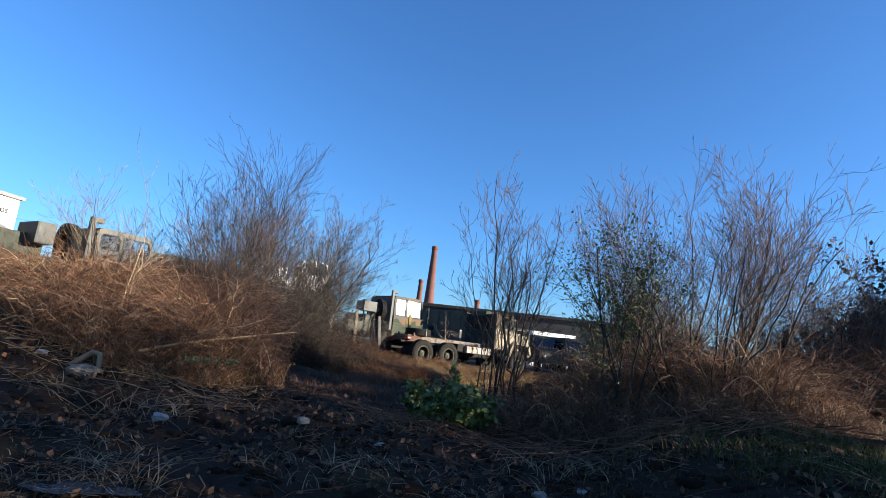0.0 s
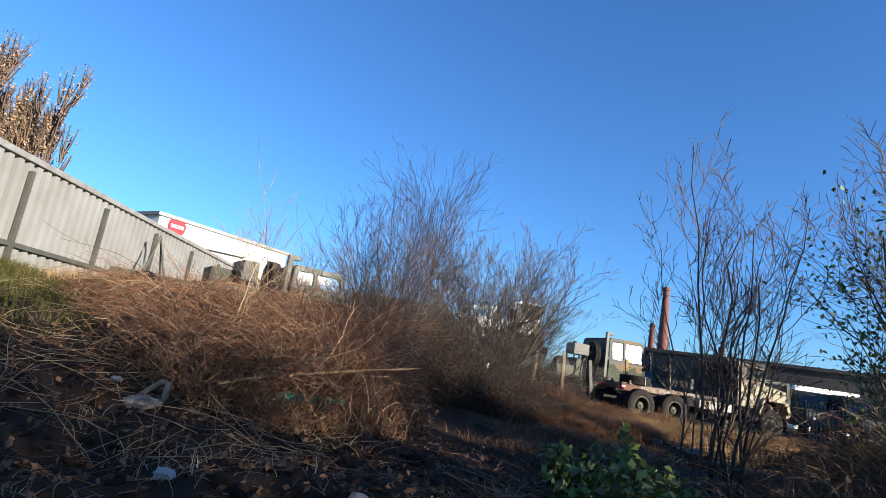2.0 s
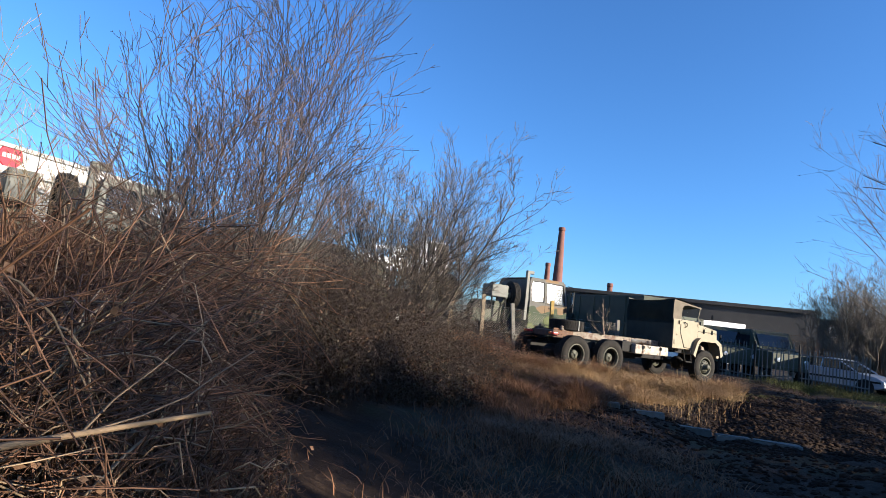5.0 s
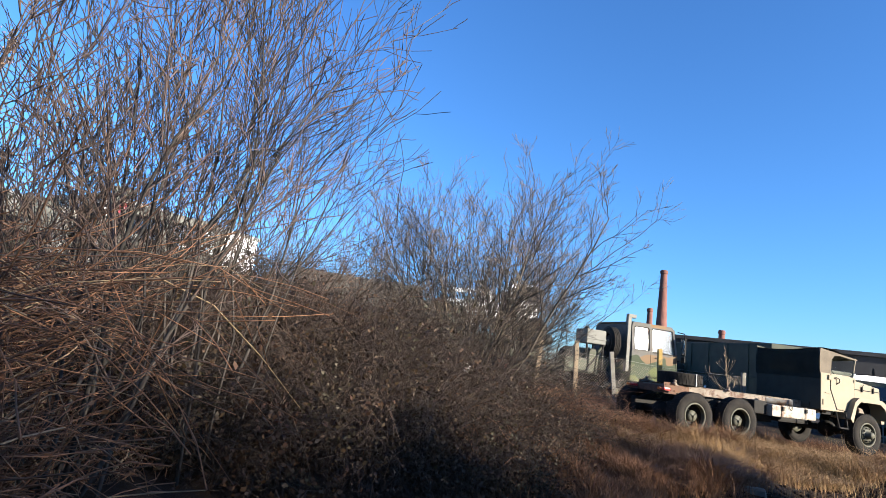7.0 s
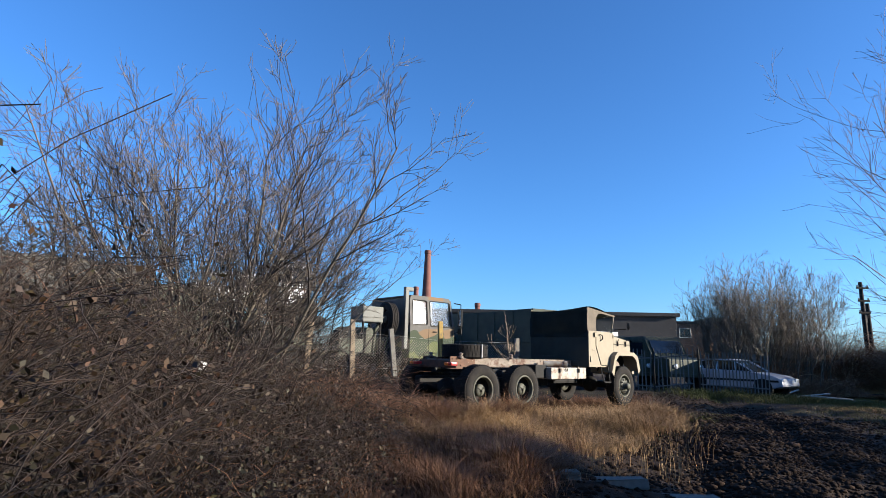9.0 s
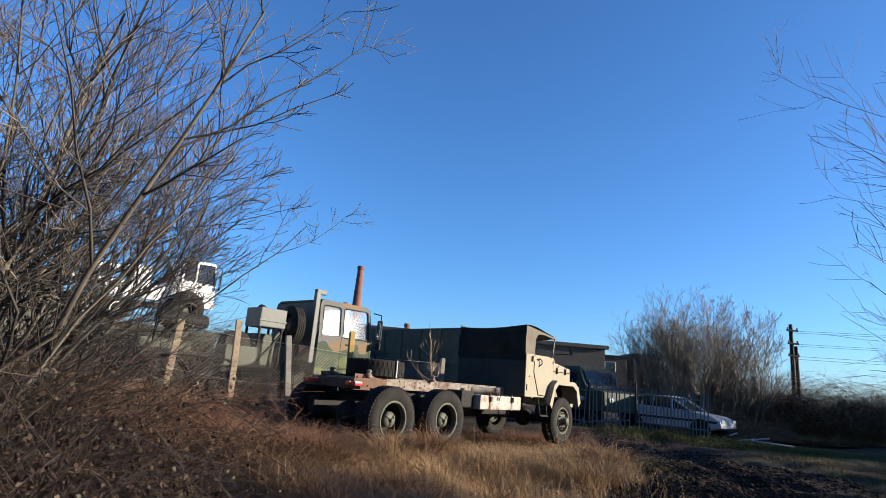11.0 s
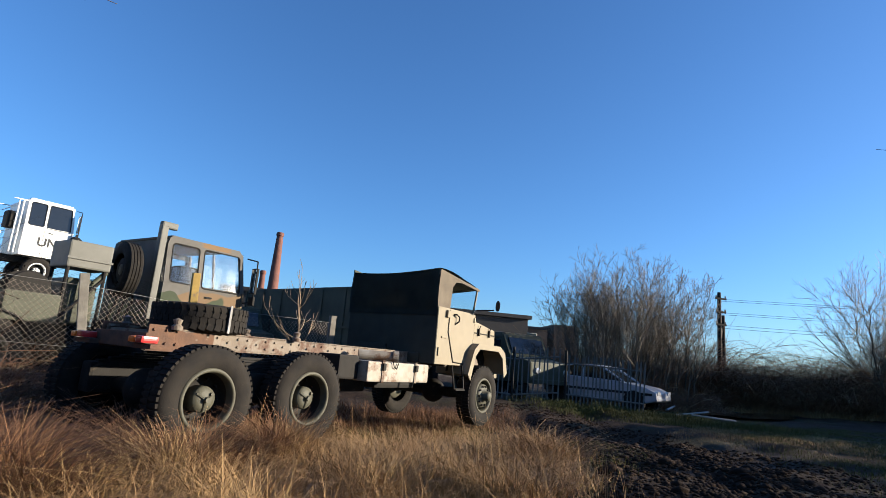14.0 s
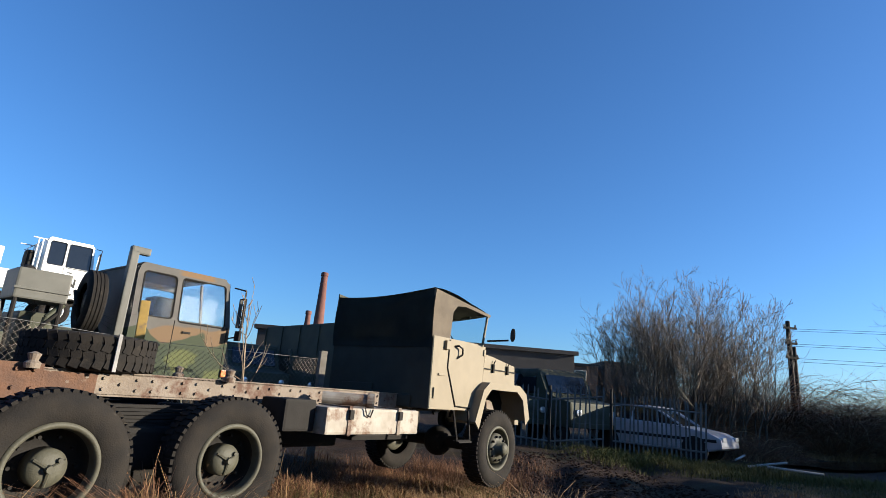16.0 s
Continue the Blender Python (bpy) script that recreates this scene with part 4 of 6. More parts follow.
def camo_truck():
    t = thing("camouflaged_truck", CAMO_M, "camouflage-painted cab-over army truck parked behind the wire fence", "truck")
    cabover(t, M_CAMO, glass=M_HAZYGLASS)
    for s in (-1, 1):
        boxpart("frame_rail", t, M_DARK, (-4.6, 1.9, s * 0.42 - 0.04, s * 0.42 + 0.04, 0.85, 1.1), 0.01)
    for x in (0.95, -2.7, -4.0):
        wheel(t, x, -1.0, r=0.58, side=-1, seg=36)
        wheel(t, x, 1.0, r=0.58, side=1, seg=36)
    part("wheel_arch", prism(nb(), [(0.25, 0.75), (0.4, 1.15), (0.7, 1.28), (1.3, 1.28), (1.55, 1.1), (1.65, 0.75), (1.6, 0.75), (1.5, 1.06), (1.28, 1.22), (0.72, 1.22), (0.46, 1.1), (0.32, 0.75)], -1.22, -0.7), M_DARK, t)
    # upright spare wheel behind the cab
    sp = wheel(t, -0.55, -0.75, r=0.58, side=-1, name="spare_wheel", seg=36, tread="ribbed")
    sp.matrix_basis = pose(-0.5, -0.6, 2.3, 0, 0, 84)
    # machinery and lockers on the bed
    boxpart("locker", t, M_GREYPAINT, (-1.75, -0.98, -1.05, -0.3, 2.15, 2.65), 0.03, "grey-green steel locker on legs")
    part("locker_cap", lathe(nb(), [(0.1, 2.65), (0.1, 2.7), (0.05, 2.74), (0.0001, 2.75)], 12, "z", (-1.55, -0.7, 0)), M_DARK, t)
    part("locker_rail", box(nb(), -1.77, -0.96, -1.075, -1.05, 2.3, 2.34, 0.006), M_GREYPAINT, t)
    bm = nb()
    for x in (-1.7, -1.05):
        for y in (-1.0, -0.35):
            rod(bm, (x, y, 1.1), (x, y, 2.15), 0.035)
    rod(bm, (-1.7, -1.0, 1.2), (-1.05, -1.0, 2.0), 0.03)
    part("locker_stand", bm, M_DARK, t)
    boxpart("winch_housing", t, M_OLIVE, (-1.5, -0.95, -0.6, 0.5, 1.1, 2.0), 0.08)
    part("hose_reel", lathe(nb(), [(0.34, -0.2), (0.36, -0.17), (0.2, -0.15), (0.2, 0.15), (0.36, 0.17), (0.34, 0.2)], 28, "y", (-2.2, -0.75, 1.62)), M_DARK, t, smooth=False)
    boxpart("battery_box", t, M_DARK, (-1.0, -0.25, -1.15, -0.75, 0.75, 1.25), 0.03)
    boxpart("tool_box", t, M_OLIVE, (-2.6, -1.75, -1.15, -0.6, 1.1, 1.6), 0.03)
    boxpart("load_bed", t, M_DARK, (-4.5, -2.0, -1.1, 1.1, 1.26, 1.36), 0.02)
    boxpart("tool_box", t, M_OLIVE, (-4.4, -3.2, -0.6, 0.9, 1.36, 1.6), 0.03)
    for x in (-2.7, -4.0):
        arc = [(x + 0.7 * math.cos(radians(q)), 0.58 + 0.7 * math.sin(radians(q))) for q in range(20, 161, 20)]
        inner = [(x + 0.67 * math.cos(radians(q)), 0.58 + 0.67 * math.sin(radians(q))) for q in range(160, 19, -20)]
        part("mudguard", prism(nb(), arc + inner, -1.2, -0.8), M_DARK, t)
    part("air_cylinder", lathe(nb(), [(0.0001, -4.3), (0.16, -4.25), (0.18, -4.15), (0.18, -3.2), (0.16, -3.1), (0.0001, -3.05)], 16, "x", (0, -0.95, 2.05)), M_DARK, t, smooth=True)
    tw = wheel(t, -3.3, -0.5, r=0.55, side=-1, name="spare_wheel", seg=28, tread=False)
    tw.matrix_basis = pose(-3.4, -0.2, 2.3, 25, 0, 20)
    for x in (-0.35, -0.5, -0.65):
        part("hose", rods(nb(), [(x, -0.5, 1.2), (x + 0.05, -0.75, 1.7), (x - 0.05, -0.6, 2.2), (x, -0.2, 2.5)], 0.03, 8), M_DARK, t)
    bm = rods(nb(), [(-1.25, -0.9, 1.1), (-1.2, -0.95, 1.9), (-1.0, -0.95, 2.15)], 0.05, 10)
    part("hydraulic_leg", bm, M_OLIVE, t)
    for y in (-0.95, 0.95):
        part("tail_light", box(nb(), -4.68, -4.6, y - 0.15, y + 0.15, 0.95, 1.07, 0.02), M_REDLENS, t)
    return t


camo_truck()


# ---- olive cargo truck further back ----
def cargo_truck(m, label, length=6.5, z1=3.2, seg=28, paint=None):
    t = thing("cargo_truck", m, label, "truck")
    boxpart("cargo_body", t, paint or M_CARGO, (-length, -0.1, -1.2, 1.2, 1.25, z1), 0.04)
    bm = nb()
    for i in range(7):
        x = -length + (length - 0.1) * i / 6
        box(bm, x - 0.04, x + 0.04, -1.24, -1.2, 1.3, z1 - 0.05, 0.01)
    box(bm, -length, -0.1, -1.25, -1.2, 1.95, 2.05, 0.01)
    box(bm, -length - 0.03, -0.1, -1.26, -1.2, 1.2, 1.32, 0.01)
    part("body_rib", bm, paint or M_CARGO, t)
    boxpart("cab", t, M_OLIVE, (0, 1.6, -1.15, 1.15, 1.0, 2.6), 0.08)
    boxpart("windscreen", t, M_DARKGLASS, (1.58, 1.62, -0.95, 0.95, 1.9, 2.45), 0.02)
    part("chassis", box(nb(), -length, 1.5, -0.45, 0.45, 0.8, 1.2, 0.02), M_DARK, t)
    for x in (0.8, -length * 0.6, -length * 0.6 - 1.3):
        wheel(t, x, -1.0, side=-1, seg=seg, tread=False)
        wheel(t, x, 1.0, side=1, seg=seg, tread=False)
    return t


cargo_truck(pose(3.06, 36.8, 0.0, 0, 0, -53.5), "dark olive boxed cargo truck parked in the yard", length=8.4, z1=3.5)

cargo_truck(pose(-10.0, 25.4, 0.35, 0, 0, 43), "camouflage-painted box-body army truck behind the willow", length=4.2, z1=3.0, paint=M_CAMO)


# ---- white cab-over truck ----
def white_truck():
    t = thing("white_truck", pose(-12.6, 42.9, 2.75, 0, 0, 40), "white cab-over truck lettered in black, carried on a flatbed", "truck")
    cabover(t, M_WHITE, z0=1.15, z1=3.55, length=1.8, glass=M_DARKGLASS, snorkel=False, lean=3)
    for s in (-1, 1):
        boxpart("frame_rail", t, M_DARK, (-4.6, 1.7, s * 0.42 - 0.04, s * 0.42 + 0.04, 0.9, 1.15), 0.01)
    for x in (0.8, -2.6, -3.9):
        wheel(t, x, -1.0, r=0.58, side=-1, rim=M_WHITE, seg=32, tread=False)
        wheel(t, x, 1.0, r=0.58, side=1, rim=M_WHITE, seg=32, tread=False)
    bm = nb()
    for x in (-0.3, -0.15):
        rod(bm, (x, -1.1, 1.2), (x, -1.1, 3.4), 0.03)
    for k in range(6):
        rod(bm, (-0.3, -1.1, 1.5 + k * 0.33), (-0.3, 1.1, 1.5 + k * 0.33), 0.02)
    rods(bm, [(-0.5, -1.1, 3.4), (0.2, -1.1, 3.4), (0.2, 1.1, 3.4), (-0.5, 1.1, 3.4)], 0.025)
    part("roof_rack", bm, M_WHITE, t, "white tubular rack behind the cab")
    boxpart("air_filter", t, M_DARK, (-0.55, -0.2, -0.9, -0.3, 2.2, 2.9), 0.1)
    boxpart("side_bin", t, M_WHITE, (-3.4, -0.8, -1.2, -0.7, 1.2, 1.75), 0.04)
    boxpart("bed", t, M_WHITE, (-4.7, -0.7, -1.2, 1.2, 1.75, 1.95), 0.03)
    boxpart("crane_base", t, M_WHITE, (-2.0, -1.2, -0.5, 0.5, 1.95, 2.9), 0.1)
    bm = rods(nb(), [(-1.5, 0, 2.8), (-3.9, 0, 2.6)], 0.14, 8)
    part("crane_arm", bm, M_WHITE, t)
    f = bpy.data.curves.new("lettering", "FONT")
    f.body, f.size, f.extrude, f.offset = "UN", 0.5, 0.004, 0.012
    f.materials.append(M_INK)
    ob = new("lettering", f)
    ob.parent = t
    ob.matrix_basis = pose(0.55, -1.228, 1.62, 90, 0, 0)
    ob["label"] = "black letters UN on the door"
    return t


white_truck()


# ---- wire fence ----
def chainlink(name, pts, h=1.75, pitch=0.085, z_off=0.0):
    """A diamond wire mesh along ground points, on posts that stand apart."""
    t = thing(name, Matrix.Identity(4), "rusty grey chain-link wire fence", "fence")
    P, R = [], []
    for (x0, y0), (x1, y1) in zip(pts, pts[1:]):
        L = math.hypot(x1 - x0, y1 - y0)
        n = int((L + h) / pitch)
        for sgn in (1, -1):
            for i in range(n):
                s0 = -h + i * pitch if sgn > 0 else i * pitch
                ends = []
                for zz in (0.0, h):
                    ends.append((s0 + sgn * zz, zz))
                (a, za), (b, zb) = ends
                lo, hi = 0.0, 1.0
                for v, d in ((a, b - a),):
                    ta, tb = (0 - v) / d, (L - v) / d
                    lo, hi = max(lo, min(ta, tb)), min(hi, max(ta, tb))
                if hi - lo < 0.02:
                    continue
                line = []
                for q in np.linspace(lo, hi, 5):
                    s, z = a + (b - a) * q, za + (zb - za) * q
                    u = s / L
                    x, y = x0 + (x1 - x0) * u, y0 + (y1 - y0) * u
                    sag = 0.05 * math.sin(s * 2.1) * z / h
                    line.append((x - sag, y + sag, z_off + (gz(x0, y0) * (1 - u) + gz(x1, y1) * u) + z * (1 - 0.04 * math.sin(math.pi * u))))
                P.append(line)
    P = np.array(P)
    link_mesh("wire_mesh", *tubes(P, np.full(P.shape[:2], 0.003)), M_WIRE, t)["kind"] = "stuff"
    for (x0, y0), (x1, y1) in zip(pts, pts[1:]):
        za, zb = gz(x0, y0) + z_off, gz(x1, y1) + z_off
        for q in (0.02, 0.5, 1.0):
            part("line_wire", rod(nb(), (x0, y0, za + h * q), (x1, y1, zb + h * q), 0.003, seg=4), M_GALV, t)
    return t


FENCE = [(-8.6, 22.0), (-5.0, 24.1), (-3.95, 24.9), (-2.85, 25.5), (-1.72, 26.5), (0.6, 28.6)]
chainlink("chainlink_fence", FENCE)


def fence_post(x, y, h, material, label, lean=(0, 0), r=0.06, square=True):
    z = gz(x, y) - 0.1
    t = tagged(part("fence_post", box(nb(), -r, r, -r, r, 0, h + 0.1, 0.012), material), label, "fence post", "posts of the wire fence")
    t.matrix_world = pose(x, y, z, lean[0], lean[1], 25)
    return t


for (x, y), h, mt, lb, ln in zip(FENCE, (1.9, 1.8, 2.1, 1.95, 2.3, 1.9), (M_WOODPOST, M_WOODPOST, M_WOODPOST, M_CONC, M_YELLOW, M_CONC), ("weathered timber fence post", "weathered timber fence post", "weathered timber fence post", "leaning grey concrete fence post", "weathered yellow-painted timber fence post", "grey concrete fence post"), ((0, 0), (2, 3), (0, -2), (0, -7), (0, -2), (0, 0))):
    fence_post(x, y, h, mt, lb, ln)


# ---- corrugated wall ----
WALL_A, WALL_B = Vector((-6.0, 1.9, 0)), Vector((-17.0, 21.3, 0))


def corrugated_wall():
    d = (WALL_B - WALL_A)
    L = d.length
    ang = math.degrees(math.atan2(d.y, d.x))
    t = thing("corrugated_wall", pose(WALL_A.x, WALL_A.y, 0, 0, 0, ang), "tall weathered corrugated metal sheet wall with posts", "wall", kind="structure")
    pitch = 0.24
    n = int(L / pitch)
    prof = []
    for i in range(n):
        x = i * pitch
        prof += [(x, 0.0), (x + pitch * 0.5, 0.0), (x + pitch * 0.54, 0.13), (x + pitch * 0.96, 0.13)]
    V, F = [], []
    for x, yy in prof:
        V += [(x, yy, 0.4), (x, yy, 3.15), (x, yy + 0.006, 0.4), (x, yy + 0.006, 3.15)]
    for i in range(len(prof) - 1):
        a, b = i * 4, i * 4 + 4
        F += [(a, b, b + 1, a + 1), (a + 2, a + 3, b + 3, b + 2), (a + 1, b + 1, b + 3, a + 3)]
    link_mesh("corrugated_sheet", V, F, M_CORR, t)
    boxpart("top_cap", t, M_GALV, (0, L, -0.06, 0.14, 3.15, 3.25), 0.01)
    boxpart("rail", t, M_GREYPAINT, (0, L, -0.07, -0.01, 1.72, 1.8), 0.005)
    k = 0
    x = 1.0
    while x < L:
        boxpart("post", t, M_GREYPAINT, (x - 0.03, x + 0.03, -0.10, -0.02, 0.3, 3.0), 0.006)
        x += 2.4
        k += 1
    return t


corrugated_wall()


# ---- distant buildings ----
def block(name, m, dims, material, label, category="building", roof=None, windows=()):
    t = thing(name, m, label, category)
    boxpart("wall", t, material, dims, 0.03)
    if roof:
        x0, x1, y0, y1, z0, z1 = dims
        boxpart("roof", t, roof, (x0 - 0.3, x1 + 0.3, y0 - 0.3, y1 + 0.3, z1, z1 + 0.35), 0.02)
    for (x, z, w, h) in windows:
        y0 = dims[2]
        win = part("window", box(nb(), x - w / 2, x + w / 2, y0 - 0.06, y0 + 0.02, z, z + h), M_DARKGLASS, t)
        bm = nb()
        for a, b in (((x - w / 2, z), (x + w / 2, z)), ((x - w / 2, z + h), (x + w / 2, z + h)), ((x - w / 2, z), (x - w / 2, z + h)), ((x + w / 2, z), (x + w / 2, z + h))):
            rod(bm, (a[0], y0 - 0.07, a[1]), (b[0], y0 - 0.07, b[1]), 0.06, seg=4)
        part("window_frame", bm, M_CREAM, win)
    return t


def text(body, size, m, material, label, extrude=0.02, parent=None, name="lettering"):
    f = bpy.data.curves.new(name, "FONT")
    f.body, f.size, f.extrude = body, size, extrude
    f.materials.append(material)
    ob = new(name, f)
    if parent is not None:
        ob.parent = parent
    ob.matrix_basis = m
    ob["label"] = label
    return ob


_wb = block("white_warehouse", pose(-49, 40, 0, 0, 0, 84), (-1.9, 15.2, 0, 40, 0, 11.0), M_WALLWHITE, "large white clad warehouse with lettering", roof=M_GALV)
text("Devos", 1.0, pose(11.5, -0.06, 9.3, 90, 0, 0), M_INK, "dark lettering on white cladding", parent=_wb)
part("sign", lathe(nb(), [(0.0001, -0.12), (0.95, -0.12), (1.0, -0.06), (1.0, 0.0)], 32, "y", (0.1, -0.05, 10.3)), M_RED, _wb, "round red sign with white bars")
_b = nb()
for _i in range(4):
    box(_b, -0.62 + _i * 0.37, -0.35 + _i * 0.37, -0.2, -0.17, 10.15, 10.5)
part("sign_bars", _b, M_WHITE, _wb)
block("grey_shed", pose(-34, 22, 0, 0, 0, 60), (-8, 10, 0, 10, 0, 6.0), M_GALV, "low grey industrial shed", roof=M_GALV)
block("dark_shed", pose(-8, 68, 0, 0, 0, -2), (0, 28, 0, 14, 0, 5.6), M_ROOFDARK, "long dark flat-roofed shed", roof=M_ROOFDARK)
block("brown_building", pose(28, 98, 0, 0, 0, -8), (0, 7, 0, 9, 0, 6.9), M_BROWNBRICK, "brown brick building with pale windows", roof=M_ROOFDARK, windows=((1.2, 4.8, 1.6, 1.4), (4.5, 4.8, 1.6, 1.4)))
block("brown_building", pose(36, 97, 0, 0, 0, -8), (0, 4, 0, 9, 0, 7.9), M_BROWNBRICK, "taller brown brick building block")
block("white_shed", pose(7.5, 58, 0, 0, 0, 20), (0, 5, 0, 6, 0, 3.6), M_WALLWHITE, "small white shed with pitched roof")


def chimney(x, y, h, r0, r1, label="tall tapered red-brick factory chimney", material=None):
    bm = lathe(nb(), [(r0, -1), (r0, 0), (r1, h - 1.2), (r1 * 1.18, h - 1.0), (r1 * 1.18, h - 0.3), (r1, h)], 24, "z")
    t = part("chimney", bm, material or M_BRICKCHIM, smooth=False)
    t.matrix_world = Matrix.Translation((x, y, 0))
    tagged(t, label, "chimney", "factory chimneys")
    return t


chimney(-13.4, 187, 34.3, 2.2, 0.95)
chimney(-17.6, 196, 23.5, 1.6, 0.8)
chimney(2.8, 185, 17.5, 1.4, 0.8)
chimney(-1.2, 185, 14.5, 1.3, 0.9, "short pale factory chimney", M_CREAM)


def house(x, y, w, d, h, rh, rot, seed=0):
    t = thing("house", pose(x, y, 0, 0, 0, rot), "distant brick house with a tiled pitched roof", "house", "distant houses")
    boxpart("wall", t, M_BROWNBRICK, (-w / 2, w / 2, -d / 2, d / 2, 0, h), 0.02)
    bm = nb()
    a = [bm.verts.new(p) for p in ((-w / 2 - 0.2, -d / 2 - 0.3, h), (w / 2 + 0.2, -d / 2 - 0.3, h), (w / 2 + 0.2, d / 2 + 0.3, h), (-w / 2 - 0.2, d / 2 + 0.3, h), (-w / 2 - 0.2, 0, h + rh), (w / 2 + 0.2, 0, h + rh))]
    for q in ((0, 1, 5, 4), (2, 3, 4, 5), (0, 4, 3), (1, 2, 5), (3, 2, 1, 0)):
        bm.faces.new([a[i] for i in q])
    part("roof", bm, M_TILE, t)
    for i in range(3):
        xx = -w / 2 + w * (i + 0.5) / 3
        part("window", box(nb(), xx - 0.5, xx + 0.5, -d / 2 - 0.04, -d / 2 + 0.02, h - 1.8, h - 0.6), M_DARKGLASS, t)
    boxpart("chimney_stack", t, M_BROWNBRICK, (w * 0.2, w * 0.2 + 0.7, -0.3, 0.3, h + rh - 0.8, h + rh + 0.8), 0.02)
    return t


for _i, (_x, _y) in enumerate(((150, 262), (172, 250), (196, 240), (220, 222), (246, 205), (130, 285), (270, 190))):
    house(_x, _y, 9 + _i % 3, 8, 4.2 + (_i % 2) * 0.8, 2.6, -35 - 4 * _i)


# ---- overhead line pole ----
def line_pole(x, y, h):
    t = thing("line_pole", Matrix.Translation((x, y, gz(x, y))), "pair of dark weathered poles carrying overhead railway wires", "pole")
    for dx, dy, top in ((0.0, 0.0, h), (0.42, 0.25, h - 1.15)):
        part("mast", lathe(nb(), [(0.13, -0.2), (0.13, 0.1), (0.095, top - 0.06), (0.08, top), (0.0001, top + 0.01)], 12, "z", (dx, dy, 0)), M_DARK, t, smooth=True)
    for z, w in ((h - 0.35, 0.32), (h - 1.05, 0.3), (h - 1.7, 0.3)):
        arm = part("cross_arm", box(nb(), -w, w, -0.16, -0.09, z - 0.05, z + 0.05, 0.01), M_DARK, t)
        for k in (-1, 1):
            part("insulator", lathe(nb(), [(0.02, z + 0.05), (0.05, z + 0.08), (0.03, z + 0.11), (0.05, z + 0.14), (0.0001, z + 0.17)], 10, "z", (k * (w - 0.05), -0.125, 0)), M_CONC, arm)
    part("brace", rod(nb(), (0.0, 0.0, h * 0.55), (0.42, 0.25, h * 0.72), 0.045), M_DARK, t)
    return t


POLE = (20.6, 41.6, 5.8)
line_pole(*POLE)
for _k, _z in enumerate((5.45, 5.35, 4.75, 4.65, 4.1, 3.95)):
    _c = [(POLE[0] + _s * 14, POLE[1] - _s * 8.5, _z - 0.2 * abs(math.sin(math.pi * _s * 0.5))) for _s in np.linspace(0, 2.5, 12)]
    tagged(part("overhead_wire", rods(nb(), _c, 0.007, 4), M_DARK), "thin dark overhead wire strung from the pole", "wire", "overhead wires")


# ---- parked car ----
def car(m):
    t = thing("hatchback_car", m, "silver-white hatchback parked in the weeds behind a fence panel", "car")
    prof = [(-2.0, 0.42), (-2.05, 0.75), (-1.95, 0.98), (-1.75, 1.02), (0.75, 0.94), (1.7, 0.80), (2.02, 0.66), (2.05, 0.4), (1.7, 0.3), (-1.8, 0.3)]
    part("body", prism(nb(), prof, -0.82, 0.82, 0.06), M_CARWHITE, t, "dusty silver-white paint")
    roof = [(-1.85, 0.99), (-1.25, 1.34), (-0.95, 1.40), (-0.1, 1.42), (0.15, 1.37), (0.95, 0.92)]
    bm = prism(nb(), roof, -0.66, 0.66, 0.05)
    part("cabin_glass", bm, M_DARKGLASS, t)
    part("roof", prism(nb(), [(-1.28, 1.345), (-0.95, 1.41), (-0.1, 1.43), (0.17, 1.385), (0.1, 1.36), (-0.95, 1.37), (-1.25, 1.31)], -0.68, 0.68, 0.012), M_CARWHITE, t)
    for s in (-1, 1):
        for a, b in (((-1.85, 0.99), (-1.25, 1.37)), ((-0.55, 0.97), (-0.5, 1.4)), ((0.95, 0.93), (0.12, 1.40)), ((0.25, 0.95), (0.2, 1.36))):
            part("window_pillar", rod(nb(), (a[0], s * 0.74, a[1]), (b[0], s * 0.665, b[1]), 0.03, seg=6), M_CARWHITE, t)
        boxpart("side_trim", t, M_DARK, (-1.9, 1.9, s * 0.825 - 0.015, s * 0.825 + 0.015, 0.55, 0.63), 0.008)
        for x in (-1.3, 1.3):
            wheel(t, x, s * 0.72, r=0.29, w=0.18, side=s, seg=28, tread=False, rim=M_CHROME)
            part("wheel_arch", lathe(nb(), [(0.36, s * 0.70), (0.36, s * 0.832), (0.0001, s * 0.833)], 28, "y", (x, 0, 0.32)), M_DARK, t)
    part("headlight", box(nb(), 1.93, 2.06, -0.75, -0.4, 0.58, 0.7, 0.03), M_LAMP, t)
    part("headlight", box(nb(), 1.93, 2.06, 0.4, 0.75, 0.58, 0.7, 0.03), M_LAMP, t)
    return t


car(pose(10.6, 35.1, 0.0, 0, 0, -50))


def flatbed():
    t = thing("flatbed_trailer", pose(-12.6, 42.9, 0.35, 0, 0, 40), "dark olive flatbed trailer carrying the white truck", "trailer")
    boxpart("deck", t, M_CARGO, (-5.4, 2.6, -1.25, 1.25, 2.15, 2.4), 0.02)
    boxpart("load_box", t, M_CARGO, (-5.2, 2.3, -1.15, 1.15, 1.4, 2.15), 0.02)
    for s in (-1, 1):
        boxpart("frame_rail", t, M_DARK, (-5.4, 2.4, s * 0.5 - 0.06, s * 0.5 + 0.06, 1.0, 1.45), 0.02)
    for x in (1.2, -2.6, -3.9):
        wheel(t, x, -1.0, r=0.56, side=-1, seg=28, tread=False)
        wheel(t, x, 1.0, r=0.56, side=1, seg=28, tread=False)
    return t


flatbed()


